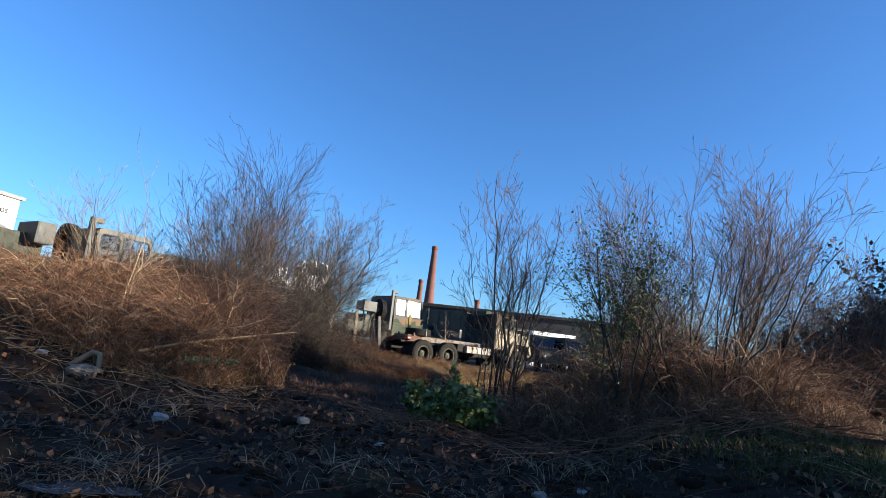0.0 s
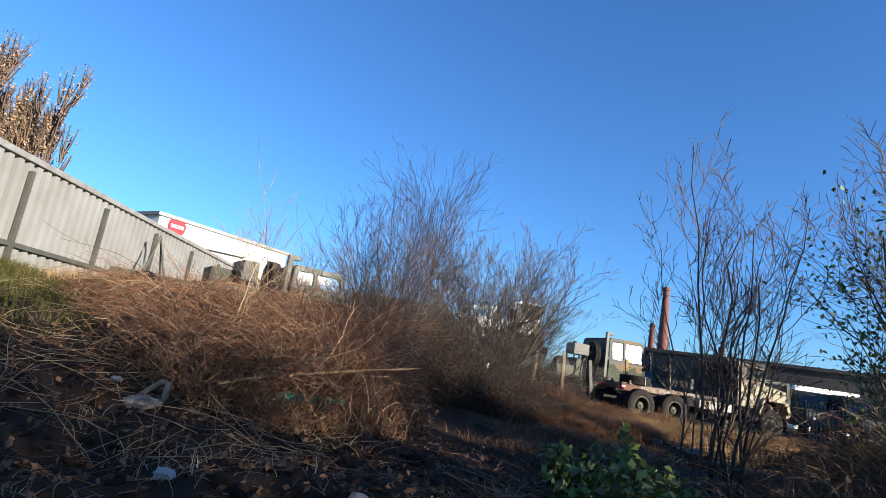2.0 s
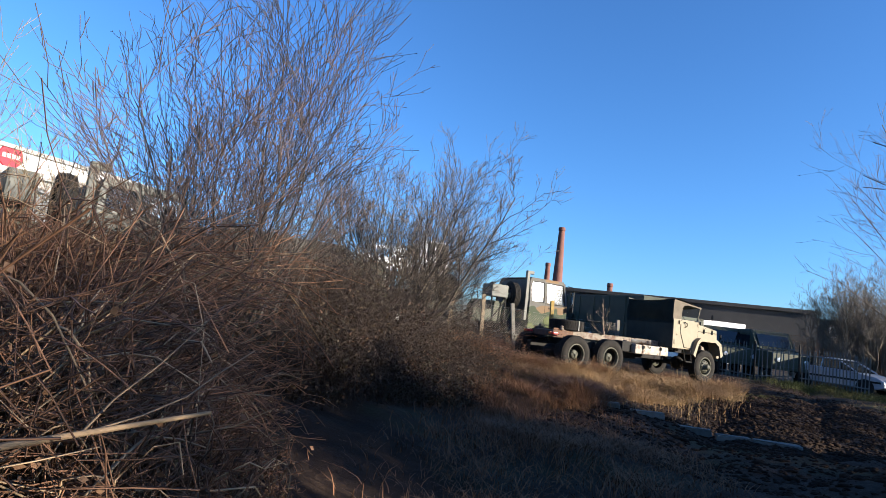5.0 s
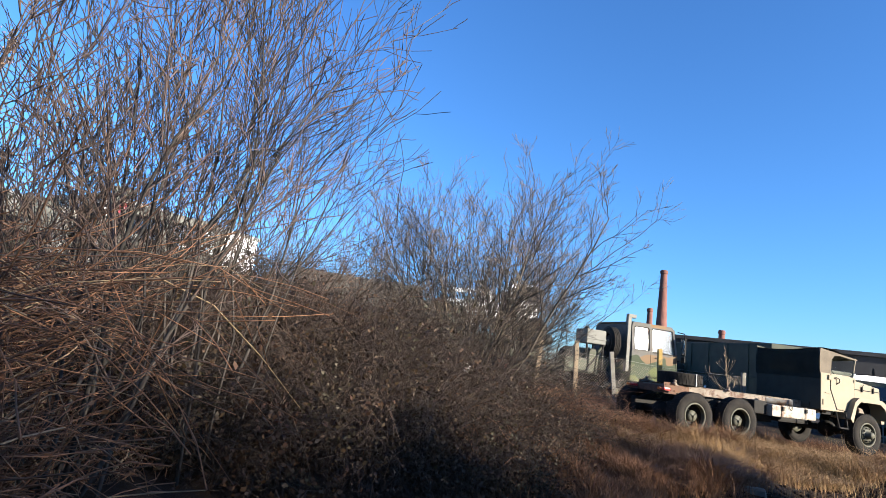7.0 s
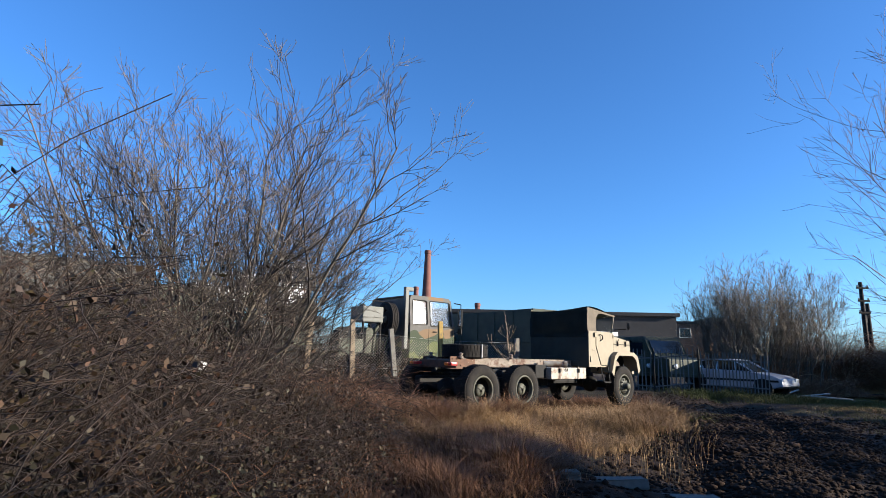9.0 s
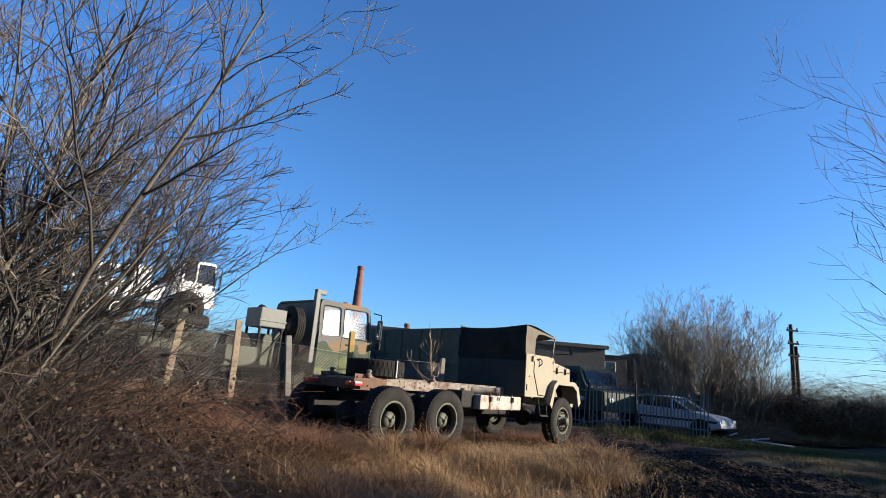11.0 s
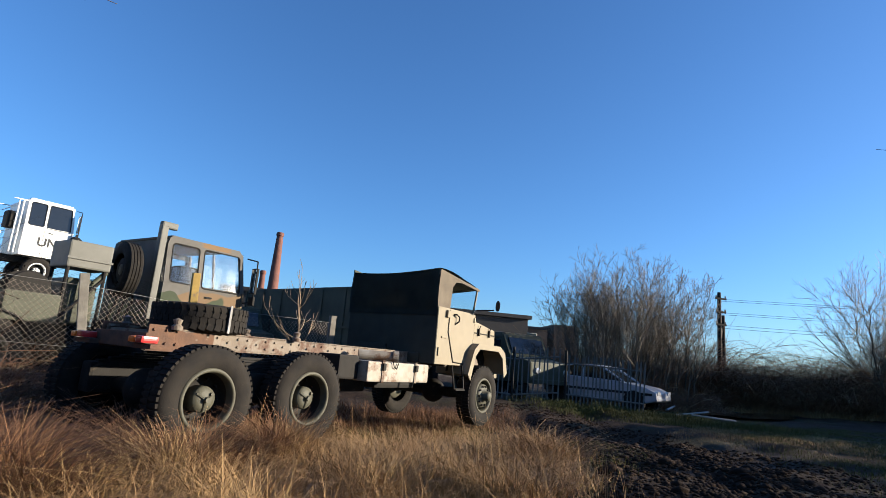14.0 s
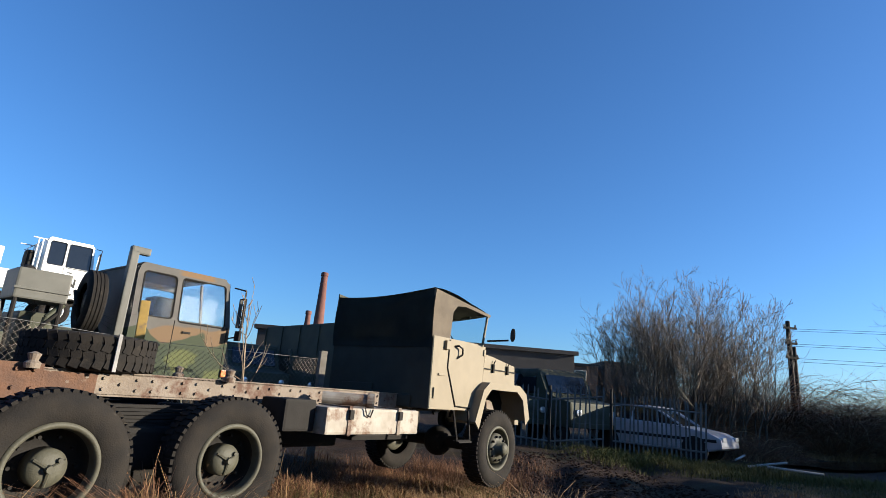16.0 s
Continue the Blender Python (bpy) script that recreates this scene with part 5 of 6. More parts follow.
def old_truck():
    z = gz(-9.6, 12.7) - 0.2
    t = thing("old_army_truck", pose(-8.95, 13.3, z, 0, 0, 60) @ Matrix.Scale(0.9, 4), "grey-brown cab-over army truck half hidden behind the brambles", "truck")
    cabover(t, M_GREYPAINT, z0=0.75, z1=1.95, length=1.6, glass=M_HAZYGLASS, snorkel=True, mirror=False, lean=3)
    for y in (-0.6,):
        part("spare_tyre", lathe(nb(), [(0.3, -0.12), (0.48, -0.13), (0.5, 0), (0.48, 0.13), (0.3, 0.12)], 28, "x", (-0.42, y, 1.45), caps=False), M_TYRE, t, "worn black spare tyre", smooth=True)
    for s in (-1, 1):
        boxpart("frame_rail", t, M_OLIVE, (-4.4, 1.6, s * 0.42 - 0.05, s * 0.42 + 0.05, 0.75, 0.98), 0.01)
    for x in (0.7, -2.3, -3.5):
        wheel(t, x, -0.95, r=0.5, side=-1, seg=32)
        wheel(t, x, 0.95, r=0.5, side=1, seg=32)
    boxpart("locker", t, M_GREYPAINT, (-1.3, -0.85, -0.95, 0.2, 1.25, 1.8), 0.05, "olive steel locker behind the cab")
    boxpart("engine_cover", t, M_OLIVE, (-2.0, -0.9, -0.5, 0.5, 0.95, 1.5), 0.08)
    return t


old_truck()


def a_frame():
    z = gz(-10.4, 10.7)
    t = thing("lifting_frame", Matrix.Translation((-10.45, 10.75, z)), "thin steel A-frame stand in front of the wall", "frame")
    for k, p in enumerate(((0.1, -0.5, 0), (-0.05, 0.45, 0), (0.35, 0.35, 0.0))):
        part("leg", rod(nb(), p, (0, 0, 1.75), 0.025), M_GREYPAINT, t)
    part("brace", rod(nb(), (0.05, -0.28, 0.75), (-0.03, 0.25, 0.75), 0.02), M_GREYPAINT, t)
    return t


a_frame()


# ---- palisade fence panels ----
def palisade(pts, h, label, gap=0.15, group="palisade fences", bar=0.022):
    t = thing("palisade_fence", Matrix.Identity(4), label, "fence", group)
    for (x0, y0), (x1, y1) in zip(pts, pts[1:]):
        L = math.hypot(x1 - x0, y1 - y0)
        n = max(2, int(L / gap))
        me = None
        a = math.degrees(math.atan2(y1 - y0, x1 - x0))
        for i in range(n + 1):
            u = i / n
            x, y = x0 + (x1 - x0) * u, y0 + (y1 - y0) * u
            if me is None:
                ob = part("pale", prism(nb(), [(-bar, 0.05), (bar, 0.05), (bar, h - 0.06), (0, h), (-bar, h - 0.06)], -0.008, 0.008), M_PALE, t)
                me = ob.data
            else:
                ob = new("pale", me)
                ob.parent = t
            ob.matrix_basis = pose(x, y, gz(x, y), random.uniform(-2, 2), random.uniform(-2, 2), a)
        for zz in (0.3, h - 0.3):
            part("rail", rod(nb(), (x0, y0, gz(x0, y0) + zz), (x1, y1, gz(x1, y1) + zz), 0.025, seg=6), M_PALE, t)
        part("post", rod(nb(), (x0, y0, gz(x0, y0)), (x0, y0, gz(x0, y0) + h + 0.1), 0.045, seg=8), M_DARK, t)
    return t


palisade([(5.4, 34.6), (6.8, 34.3), (8.2, 33.8)], 1.75, "grey steel palisade fence in front of parked trucks")
palisade([(8.4, 33.7), (10.6, 32.7)], 1.6, "leaning grey steel palisade gate panel in front of the car", gap=0.12)
palisade([(6.6, 14.2), (8.2, 13.4), (9.9, 12.5), (12.5, 11.2)], 1.15, "low grey palisade fence in the undergrowth", gap=0.13)


def cranked_post():
    x, y = 7.6, 12.2
    t = tagged(part("fence_post", rods(nb(), [(0, 0, 0), (0.02, 0, 1.75), (-0.12, 0, 2.0)], 0.035), M_DARK), "tall dark steel fence post with cranked top", "fence post")
    t.matrix_world = pose(x, y, gz(x, y) - 0.1)


cranked_post()


# ---- olive jeeps in a row ----
def jeep(m):
    t = thing("olive_jeep", m, "olive drab military utility vehicle parked behind the palisade", "truck", "parked olive vehicles")
    part("bumper", box(nb(), 1.98, 2.12, -0.9, 0.9, 0.6, 0.75, 0.02), M_OLIVE, t)
    part("body", prism(nb(), [(-2.0, 0.6), (-2.0, 1.3), (-1.9, 2.25), (0.3, 2.3), (0.75, 1.5), (1.95, 1.35), (2.0, 0.6)], -0.95, 0.95, 0.05), M_OLIVE, t)
    part("windscreen", box(nb(), -0.02, 0.02, -0.8, 0.8, -0.32, 0.32, 0.02), M_DARKGLASS, t).matrix_basis = pose(0.56, 0, 1.9, 0, -28, 0)
    for s in (-1, 1):
        boxpart("side_window", t, M_DARKGLASS, (-0.9, 0.15, s * 0.955 - 0.01, s * 0.955 + 0.01, 1.55, 2.1), 0.01)
        part("headlight", lathe(nb(), [(0.1, 1.98), (0.1, 2.03), (0.0001, 2.05)], 16, "x", (0, s * 0.65, 1.05)), M_LAMP, t)
        for x in (-1.3, 1.3):
            wheel(t, x, s * 0.82, r=0.4, w=0.22, side=s, seg=24, tread=False)
    part("canvas_top", box(nb(), -1.95, 0.25, -0.98, 0.98, 2.15, 2.38, 0.08), M_CANVASTOP, t)
    return t


_j = jeep(pose(6.0, 37.8, 0.0, 0, 0, -75))
for _x, _y in ((8.0, 37.2),):
    copy_thing(_j, pose(_x, _y, 0, 0, 0, -72))
_j2 = jeep(pose(-3.0, 40.5, 0.2, 0, 0, -62))
copy_thing(_j2, pose(-0.8, 41.6, 0.2, 0, 0, -64))


# ---- undergrowth ----
def bramble(name, label, cx, cy, rx, ry, h, n, seed, cane=None, leaf=None, nleaf=0, category="bramble", rot=0.0, leaf_size=0.034, flat=2.2, rad=1.0, low=0.35, clear=0.75, dead=None):
    """A tangled mound of arching canes."""
    rng = np.random.default_rng(seed)
    a = rng.uniform(0, 2 * np.pi, n)
    q = np.sqrt(rng.uniform(0, 1, n))
    ux, uy = q * np.cos(a), q * np.sin(a)
    c, s = math.cos(radians(rot)), math.sin(radians(rot))
    x = cx + rx * ux * c - ry * uy * s
    y = cy + rx * ux * s + ry * uy * c
    z = ground_z(x, y) - 0.03
    lumps = 0.75 + 0.5 * np.sin(x * 2.3 + seed) * np.sin(y * 1.9 + seed * 2)
    hh = h * (1 - 0.75 * q ** flat) * rng.uniform(low, 1.15, n) * lumps
    az = rng.uniform(0, 2 * np.pi, n)
    L = hh * rng.uniform(0.4, 2.1, n)
    K = 8
    t = np.linspace(0, 1, K)[None]
    rise = hh[:, None] * np.sin(t * rng.uniform(1.3, 2.7, n)[:, None])
    P = np.stack([x[:, None] + L[:, None] * t * np.cos(az)[:, None], y[:, None] + L[:, None] * t * np.sin(az)[:, None], z[:, None] + rise], -1)
    P = P + np.cumsum(rng.normal(size=(n, K, 3)) * 0.026 * (t[..., None] > 0), 1)
    P = P + rng.normal(size=(n, 1, 3)) * np.array([0.22, 0.22, 0.0]) * hh[:, None, None] * (t * t)[..., None]
    ok = off_path(P, clear)
    P = P[ok]
    n = len(P)
    R = rad * rng.uniform(0.002, 0.006, n)[:, None] * np.linspace(1, 0.4, K)[None]
    th = thing(name, Matrix.Identity(4), label, category)
    C, RC = grow(rng, P, R, 3, 0.35, 0.9, 0.0, K=3)
    keep = off_path(C, clear)
    C, RC = C[keep], RC[keep]
    big = rng.uniform(size=n) < 0.78
    link_mesh("tangle", *join(tubes(P[big], R[big]), tubes(C, RC)), cane or M_CANE, th)["kind"] = "stuff"
    link_mesh("dead_tangle", *tubes(P[~big], R[~big] * 1.5), dead or M_CANEPALE, th)["kind"] = "stuff"
    if nleaf:
        link_mesh("foliage", *leaves(rng, P, nleaf, leaf_size, 0.04), leaf or M_DEADLEAF, th)["kind"] = "stuff"
    return th


bramble("bramble_mound", "tangled red-brown bramble mound in low sunlight", -2.9, 7.3, 1.7, 1.85, 0.98, 8000, 21, nleaf=9000, rot=15)
bramble("bramble_mound", "straw-brown tangle of dead canes on the bank", -4.9, 8.6, 2.1, 2.7, 0.5, 8000, 22, nleaf=5000, cane=M_CANE)
bramble("bramble_mound", "red-brown bramble bank before the wall", -6.9, 11.6, 2.2, 2.6, 0.5, 5000, 25, nleaf=3000)
# these thickets use the shade-darkened canes and leaves
bramble("bramble_mound", "brown bramble thicket below the shrub, coloured dark as in shade", -3.9, 12.2, 1.9, 2.4, 1.3, 4200, 23, nleaf=46000, leaf=M_BRAMBLELEAF, leaf_size=0.036, rad=0.7, clear=1.15, cane=M_CANESHADE, dead=M_CANESHADE)
bramble("bramble_mound", "brown bramble thicket round the willow", -4.4, 17.0, 2.3, 2.8, 1.25, 4200, 24, nleaf=44000, leaf=M_BRAMBLELEAF, leaf_size=0.036, rad=0.7, clear=1.15, cane=M_CANESHADE, dead=M_CANESHADE)
bramble("bramble_mound", "rust-coloured bramble thicket before the wire fence", -3.9, 20.8, 2.2, 2.4, 0.75, 6500, 26, nleaf=5000)
bramble("bramble_mound", "brown bramble thicket at the back of the bank", -7.4, 16.6, 2.6, 4.2, 1.6, 8000, 27, nleaf=9000, leaf=M_BRAMBLELEAF, cane=M_CANESHADE, dead=M_CANE)
bramble("bramble_mound", "low leafy bramble patch beside the path", -2.8, 14.4, 1.1, 2.6, 0.62, 2600, 28, nleaf=30000, leaf=M_BRAMBLELEAF, leaf_size=0.036, rad=0.6, clear=1.0, cane=M_CANESHADE, dead=M_CANE)
bramble("bramble_mound", "tangle of dead stems below the bare trees", 3.6, 7.4, 2.3, 1.7, 0.75, 4500, 29, nleaf=3000, cane=M_CANE)
bramble("bramble_mound", "dense thorny tangle by the low fence", 7.2, 11.0, 2.6, 1.8, 1.1, 5000, 30, nleaf=4000, cane=M_CANE)
bramble("bramble_mound", "dead bramble tangle along the fence", 10.5, 10.0, 2.6, 2.0, 1.2, 4500, 31, nleaf=4000, cane=M_CANE)

bramble("bramble_mound", "dark weeds growing through the wire fence", -3.9, 24.1, 2.2, 0.8, 0.6, 4500, 51, nleaf=4000, rot=36, leaf=M_BRAMBLELEAF)
bramble("bramble_mound", "dark bramble tangle under the parked trucks", -6.6, 24.6, 2.4, 1.6, 0.4, 4000, 52, nleaf=4000, rot=30, leaf=M_BRAMBLELEAF)
bramble("bramble_mound", "dark weeds under the camouflaged truck", -4.2, 27.2, 2.4, 1.3, 0.35, 3500, 53, nleaf=3000, rot=43, leaf=M_BRAMBLELEAF)
bramble("bramble_mound", "tall dark thicket behind the wire fence", -7.6, 28.6, 3.6, 1.7, 1.9, 5000, 55, nleaf=14000, rot=38, leaf=M_BRAMBLELEAF, leaf_size=0.07, cane=M_CANESHADE, dead=M_CANE, rad=1.4)
bramble("bramble_mound", "brown undergrowth round the big bush", 13.2, 36.4, 3.6, 1.6, 0.9, 4000, 54, nleaf=2000, rad=2.0)

# hedge along the railway
for _i in range(9):
    _x = 14.5 + _i * 3.4
    bramble("railway_hedge", "brown winter hedge along the railway", _x, 42.0 - 0.25 * (_x - 14), 2.6, 1.3, 2.6 + 0.35 * math.sin(_i * 2.1), 4200, 40 + _i, category="hedge", nleaf=1500, rad=2.5, leaf_size=0.09, cane=M_STRAWRED)["group"] = "railway hedge"

# ---- shrubs and trees ----
# dark twigs with paler tips imitate a crown lit from outside
shrub("willow_shrub", "round leafless willow shrub with grey upright twigs", "shrub", -4.65, 18.05, 4.35, n=46, lean=0.86, r=0.032, b1=11, b2=7, b3=4, seed=11, spread_base=0.35, hvar=0.22, l1=0.36, l2=0.42, spread=0.95, lift=0.15, thick=1.2, bend=-0.2, twig=M_BARKDARK, bark=M_BARKGREY, tips=M_TWIG)
shrub("bare_tree", "slender leafless multi-stem young tree", "tree", 1.45, 7.9, 3.5, n=12, lean=0.09, r=0.02, b1=8, b2=6, b3=2, l1=0.28, seed=12, spread_base=0.3, hvar=0.3, bark=M_BARKDARK, twig=M_TWIGRED)
shrub("bare_tree", "dense leafless multi-stem tree above a bramble tangle", "tree", 3.9, 7.2, 2.9, n=26, lean=0.5, r=0.018, b1=8, b2=7, b3=2, seed=13, bark=M_BARKDARK, twig=M_TWIGRED, spread_base=0.5)
shrub("ivy_clad_tree", "leafless sapling hung with green ivy", "tree", 2.95, 6.9, 2.3, n=7, lean=0.25, r=0.022, b1=9, b2=7, seed=33, bark=M_BARKDARK, twig=M_TWIGRED, leaf=M_LEAF, nleaf=3800, leaf_size=0.038, leaf_zmax=0.95)
shrub("bare_tree", "leafless thorny tree by the low fence", "tree", 6.6, 9.2, 2.5, n=18, lean=0.6, r=0.018, b1=8, b2=7, b3=1, seed=34, bark=M_BARKDARK, twig=M_TWIGRED, spread_base=0.5)
shrub("bare_tree", "leafless thorny tree in the fence line", "tree", 9.4, 9.6, 2.4, n=18, lean=0.55, r=0.02, b1=8, b2=7, b3=1, seed=35, bark=M_BARKDARK, twig=M_TWIGRED, spread_base=0.5)
# twigs take the dark bark colour to look backlit
shrub("bare_tree", "arching leafless shrub on the bank, darkened as a silhouette", "tree", -3.3, 10.35, 3.5, n=22, lean=0.28, r=0.014, b1=8, b2=7, b3=1, seed=14, bark=M_BARKDARK, twig=M_BARKDARK, spread_base=0.6)
shrub("bare_tree", "pale twiggy leafless shrub on the bank", "tree", -2.9, 9.3, 2.7, n=14, lean=0.45, r=0.012, b1=8, b2=7, b3=1, seed=17, twig=M_TWIGRED, bark=M_BARKDARK)
shrub("bare_tree", "whippy leafless shrub above the brambles", "tree", -5.6, 9.8, 2.1, n=14, lean=0.6, r=0.013, b1=6, b2=5, seed=18, twig=M_CANEPALE, bark=M_BARKDARK)
shrub("bare_tree", "thin leafless shrub on the bank", "tree", -4.6, 12.6, 2.2, n=12, lean=0.5, r=0.014, b1=7, b2=6, seed=19, twig=M_TWIGRED, bark=M_BARKDARK)
shrub("bare_sapling", "thin pale leafless sapling on the bank", "tree", -2.95, 6.45, 2.5, n=2, lean=0.12, r=0.016, b1=6, b2=3, seed=20, spread_base=0.05, bark=M_CANEPALE, twig=M_CANEPALE)
shrub("bare_tree", "large round leafless bush before the railway", "tree", 13.4, 38.2, 6.0, n=100, lean=0.2, r=0.03, b1=9, b2=7, b3=3, seed=15, spread_base=2.8, hvar=0.35, l1=0.3, thick=2.0, bend=-0.2, twig=M_BARKGREY, bark=M_BARKGREY, tips=M_TWIG)
shrub("bare_tree", "pale leafless tree beside the track", "tree", 26.5, 38.0, 6.6, n=14, lean=0.36, r=0.045, b1=10, b2=8, b3=3, seed=16, spread_base=0.6, thick=2.0, bend=-0.2, twig=M_TWIG, tips=M_SUNTWIG)
shrub("bare_tree", "tall leafless tree overhanging the track", "tree", 6.9, 17.3, 6.6, n=9, lean=0.38, r=0.06, b1=11, b2=8, b3=3, seed=36, l1=0.4, bend=-0.1, bark=M_BARKDARK, twig=M_TWIGRED)


def frame_sapling():
    rng = np.random.default_rng(37)
    x, y = 0.02, 24.72
    z = gz(x, y) - 0.05
    t = thing("bare_sapling", Matrix.Translation((x, y, z)), "small pale leafless sapling growing through the truck frame", "tree")
    k = np.linspace(0, 1, 8)
    P = np.stack([0.05 * np.sin(k * 4), 0.03 * np.sin(k * 6), 2.3 * k], 1)[None]
    R = np.linspace(0.016, 0.005, 8)[None]
    C, RC = grow(rng, P, R, 11, 0.24, 1.35, 0.35, start=(0.55, 0.97), thin=0.6)
    D, RD = grow(rng, C, RC, 3, 0.4, 0.9, 0.2, K=4)
    link_mesh("stem", *tubes(P, R, 6), M_SUNTWIG, t, smooth=True)
    link_mesh("crown", *join(tubes(C, RC * 1.3), tubes(D, RD * 1.4)), M_SUNTWIG, t)["kind"] = "stuff"


frame_sapling()


# unseen hedge added on the sunny side of the path to shade it
for _i, (_x, _y) in enumerate(((8.4, 2.6), (8.0, 0.6), (8.4, -1.6), (8.8, -3.8), (10.4, 3.8))):
    shrub("hedgerow_tree", "unseen dense leafless hedgerow tree with ivy, shading the path", "tree", _x, _y, 4.2, n=16, lean=0.5, r=0.03, b1=8, b2=6, seed=60 + _i, bark=M_BARKDARK, leaf=M_BRAMBLELEAF, nleaf=7000, leaf_size=0.09, group="hedgerow trees", spread_base=0.9)

# ivy-thick trees added off to the right to shade thickets and path
for _i, (_x, _y) in enumerate(((10.1, 8.3), (10.2, 9.5), (10.3, 10.6), (10.6, 11.8), (10.8, 15.2), (11.2, 16.4))):
    shrub("hedgerow_tree", "tall leafless hedgerow tree thick with ivy, added for shade", "tree", _x, _y, 3.5, n=16, lean=0.4, r=0.03, b1=8, b2=6, seed=160 + _i, bark=M_BARKDARK, leaf=M_BRAMBLELEAF, nleaf=9000, leaf_size=0.09, group="hedgerow trees", spread_base=0.9)

for _i, (_x, _y) in enumerate(((8.4, 11.2), (9.0, 12.8), (8.8, 14.4), (10.6, 11.8))):
    shrub("hedgerow_tree", "dense leafless hedgerow tree in the fence line", "tree", _x, _y, 2.7, n=18, lean=0.55, r=0.024, b1=8, b2=7, b3=1, seed=66 + _i, bark=M_BARKDARK, twig=M_BARKDARK, group="hedgerow trees", spread_base=1.0, thick=1.1, hvar=0.5)


# unseen trees added beyond the track to lay their long shadows over it
for _i in range(9):
    shrub("hedgerow_tree", "unseen tall dense ivy-hung tree beyond the track, added for shade", "tree", 33.0 + 1.2 * math.sin(_i * 2.3), 14.5 + 2.5 * _i, 6.2 + 0.5 * math.sin(_i * 1.7), n=16, lean=0.35, r=0.06, b1=7, b2=5, seed=180 + _i, bark=M_BARKDARK, twig=M_BARKDARK, leaf=M_BRAMBLELEAF, nleaf=6000, leaf_size=0.26, group="trees beyond the track", spread_base=1.0)


def poplars():
    rng = np.random.default_rng(70)
    for i, (x, y) in enumerate(((-57, 19), (-56, 20.8), (-55, 22.5), (-55.5, 24.4), (-56, 26), (-54, 28.5), (-60, 15))):
        t = thing("poplar_tree", Matrix.Translation((x, y, 0)), "tall columnar poplar with thin brown autumn foliage", "tree", "distant poplars")
        h = 19 + rng.uniform(-2, 2)
        P, R = stems(rng, (0, 0, 0), 9, h, 0.12, 0.8, 0.22, wob=0.012)
        C, RC = grow(rng, P, R, 14, 0.28, 0.35, 0.5, K=4, start=(0.1, 1.0))
        D, RD = grow(rng, C, RC, 6, 0.45, 0.4, 0.3, K=3)
        link_mesh("trunk", *tubes(P, R, 5), M_BARKGREY, t, smooth=True)
        link_mesh("crown", *join(tubes(C, RC), tubes(D, RD * 9)), M_TWIGRED, t)["kind"] = "stuff"
        link_mesh("foliage", *leaves(rng, D, 12000, 0.2, 0.25), M_POPLAR, t)["kind"] = "stuff"


poplars()


def evergreen_bush():
    rng = np.random.default_rng(71)
    x, y = 0.95, 6.4
    t = thing("evergreen_bush", Matrix.Translation((x, y, gz(x, y))), "low sprawling evergreen bush with glossy green leaves", "shrub")
    P, R = stems(rng, (0, 0, 0), 30, 0.55, 1.0, 0.3, 0.008, hvar=0.5)
    C, RC = grow(rng, P, R, 6, 0.5, 0.8, 0.1)
    link_mesh("stem", *join(tubes(P, R), tubes(C, RC)), M_CANE, t)
    link_mesh("foliage", *leaves(rng, C, 2600, 0.075, 0.03, 0.1), M_LEAF, t)["kind"] = "stuff"


evergreen_bush()


# ---- grass, straw and litter ----
def grass(name, label, pts, h, material, seed, w=0.004, bend=0.5, hvar=0.5, K=4, category="grass"):
    """Blades at the points pts (N, 2)."""
    rng = np.random.default_rng(seed)
    pts = pts[((pts[:, 0] - 17.5) / 4.6) ** 2 + ((pts[:, 1] - 35.5 - 0.6 * (pts[:, 0] - 17.5)) / 1.5) ** 2 > 1]
    n = len(pts)
    x, y = pts[:, 0], pts[:, 1]
    z = ground_z(x, y) - 0.01
    hh = h * rng.uniform(1 - hvar, 1.1, n)
    az = rng.uniform(0, 2 * np.pi, n)
    tuft = np.sin(x * 1.7 + seed) * np.sin(y * 2.1 + 2 * seed) + 0.6 * np.sin(x * 4.3 + y * 3.1)
    hh = hh * (0.75 + 0.35 * tuft)
    b = bend * hh * rng.uniform(0.2, 2.2, n)
    t = np.linspace(0, 1, K)[None]
    d = np.stack([np.cos(az), np.sin(az)], 1)
    P = np.stack([x[:, None] + d[:, :1] * b[:, None] * t ** 1.8, y[:, None] + d[:, 1:] * b[:, None] * t ** 1.8, z[:, None] + hh[:, None] * (t - 0.25 * bend * t ** 3)], -1)
    side = np.stack([-d[:, 1], d[:, 0], rng.normal(size=n) * 0.2], 1)
    W = w * np.linspace(1, 0.25, K)
    o = link_mesh(name, *ribbons(P, W, side), material)
    return tagged(o, label, category, kind="stuff")


def scatter(rng, n, cx, cy, rx, ry, rot=0.0, clump=0.0):
    a, q = rng.uniform(0, 2 * np.pi, n), np.sqrt(rng.uniform(0, 1, n))
    u, v = rx * q * np.cos(a), ry * q * np.sin(a)
    c, s = math.cos(radians(rot)), math.sin(radians(rot))
    p = np.stack([cx + u * c - v * s, cy + u * s + v * c], 1)
    if clump:
        k = rng.integers(0, max(1, n // 60), n)
        off = rng.normal(size=(k.max() + 1, 2))
        m = rng.integers(0, n, k.max() + 1)
        p = p * (1 - clump) + p[m][k] * clump + rng.normal(size=(n, 2)) * 0.03
    return p


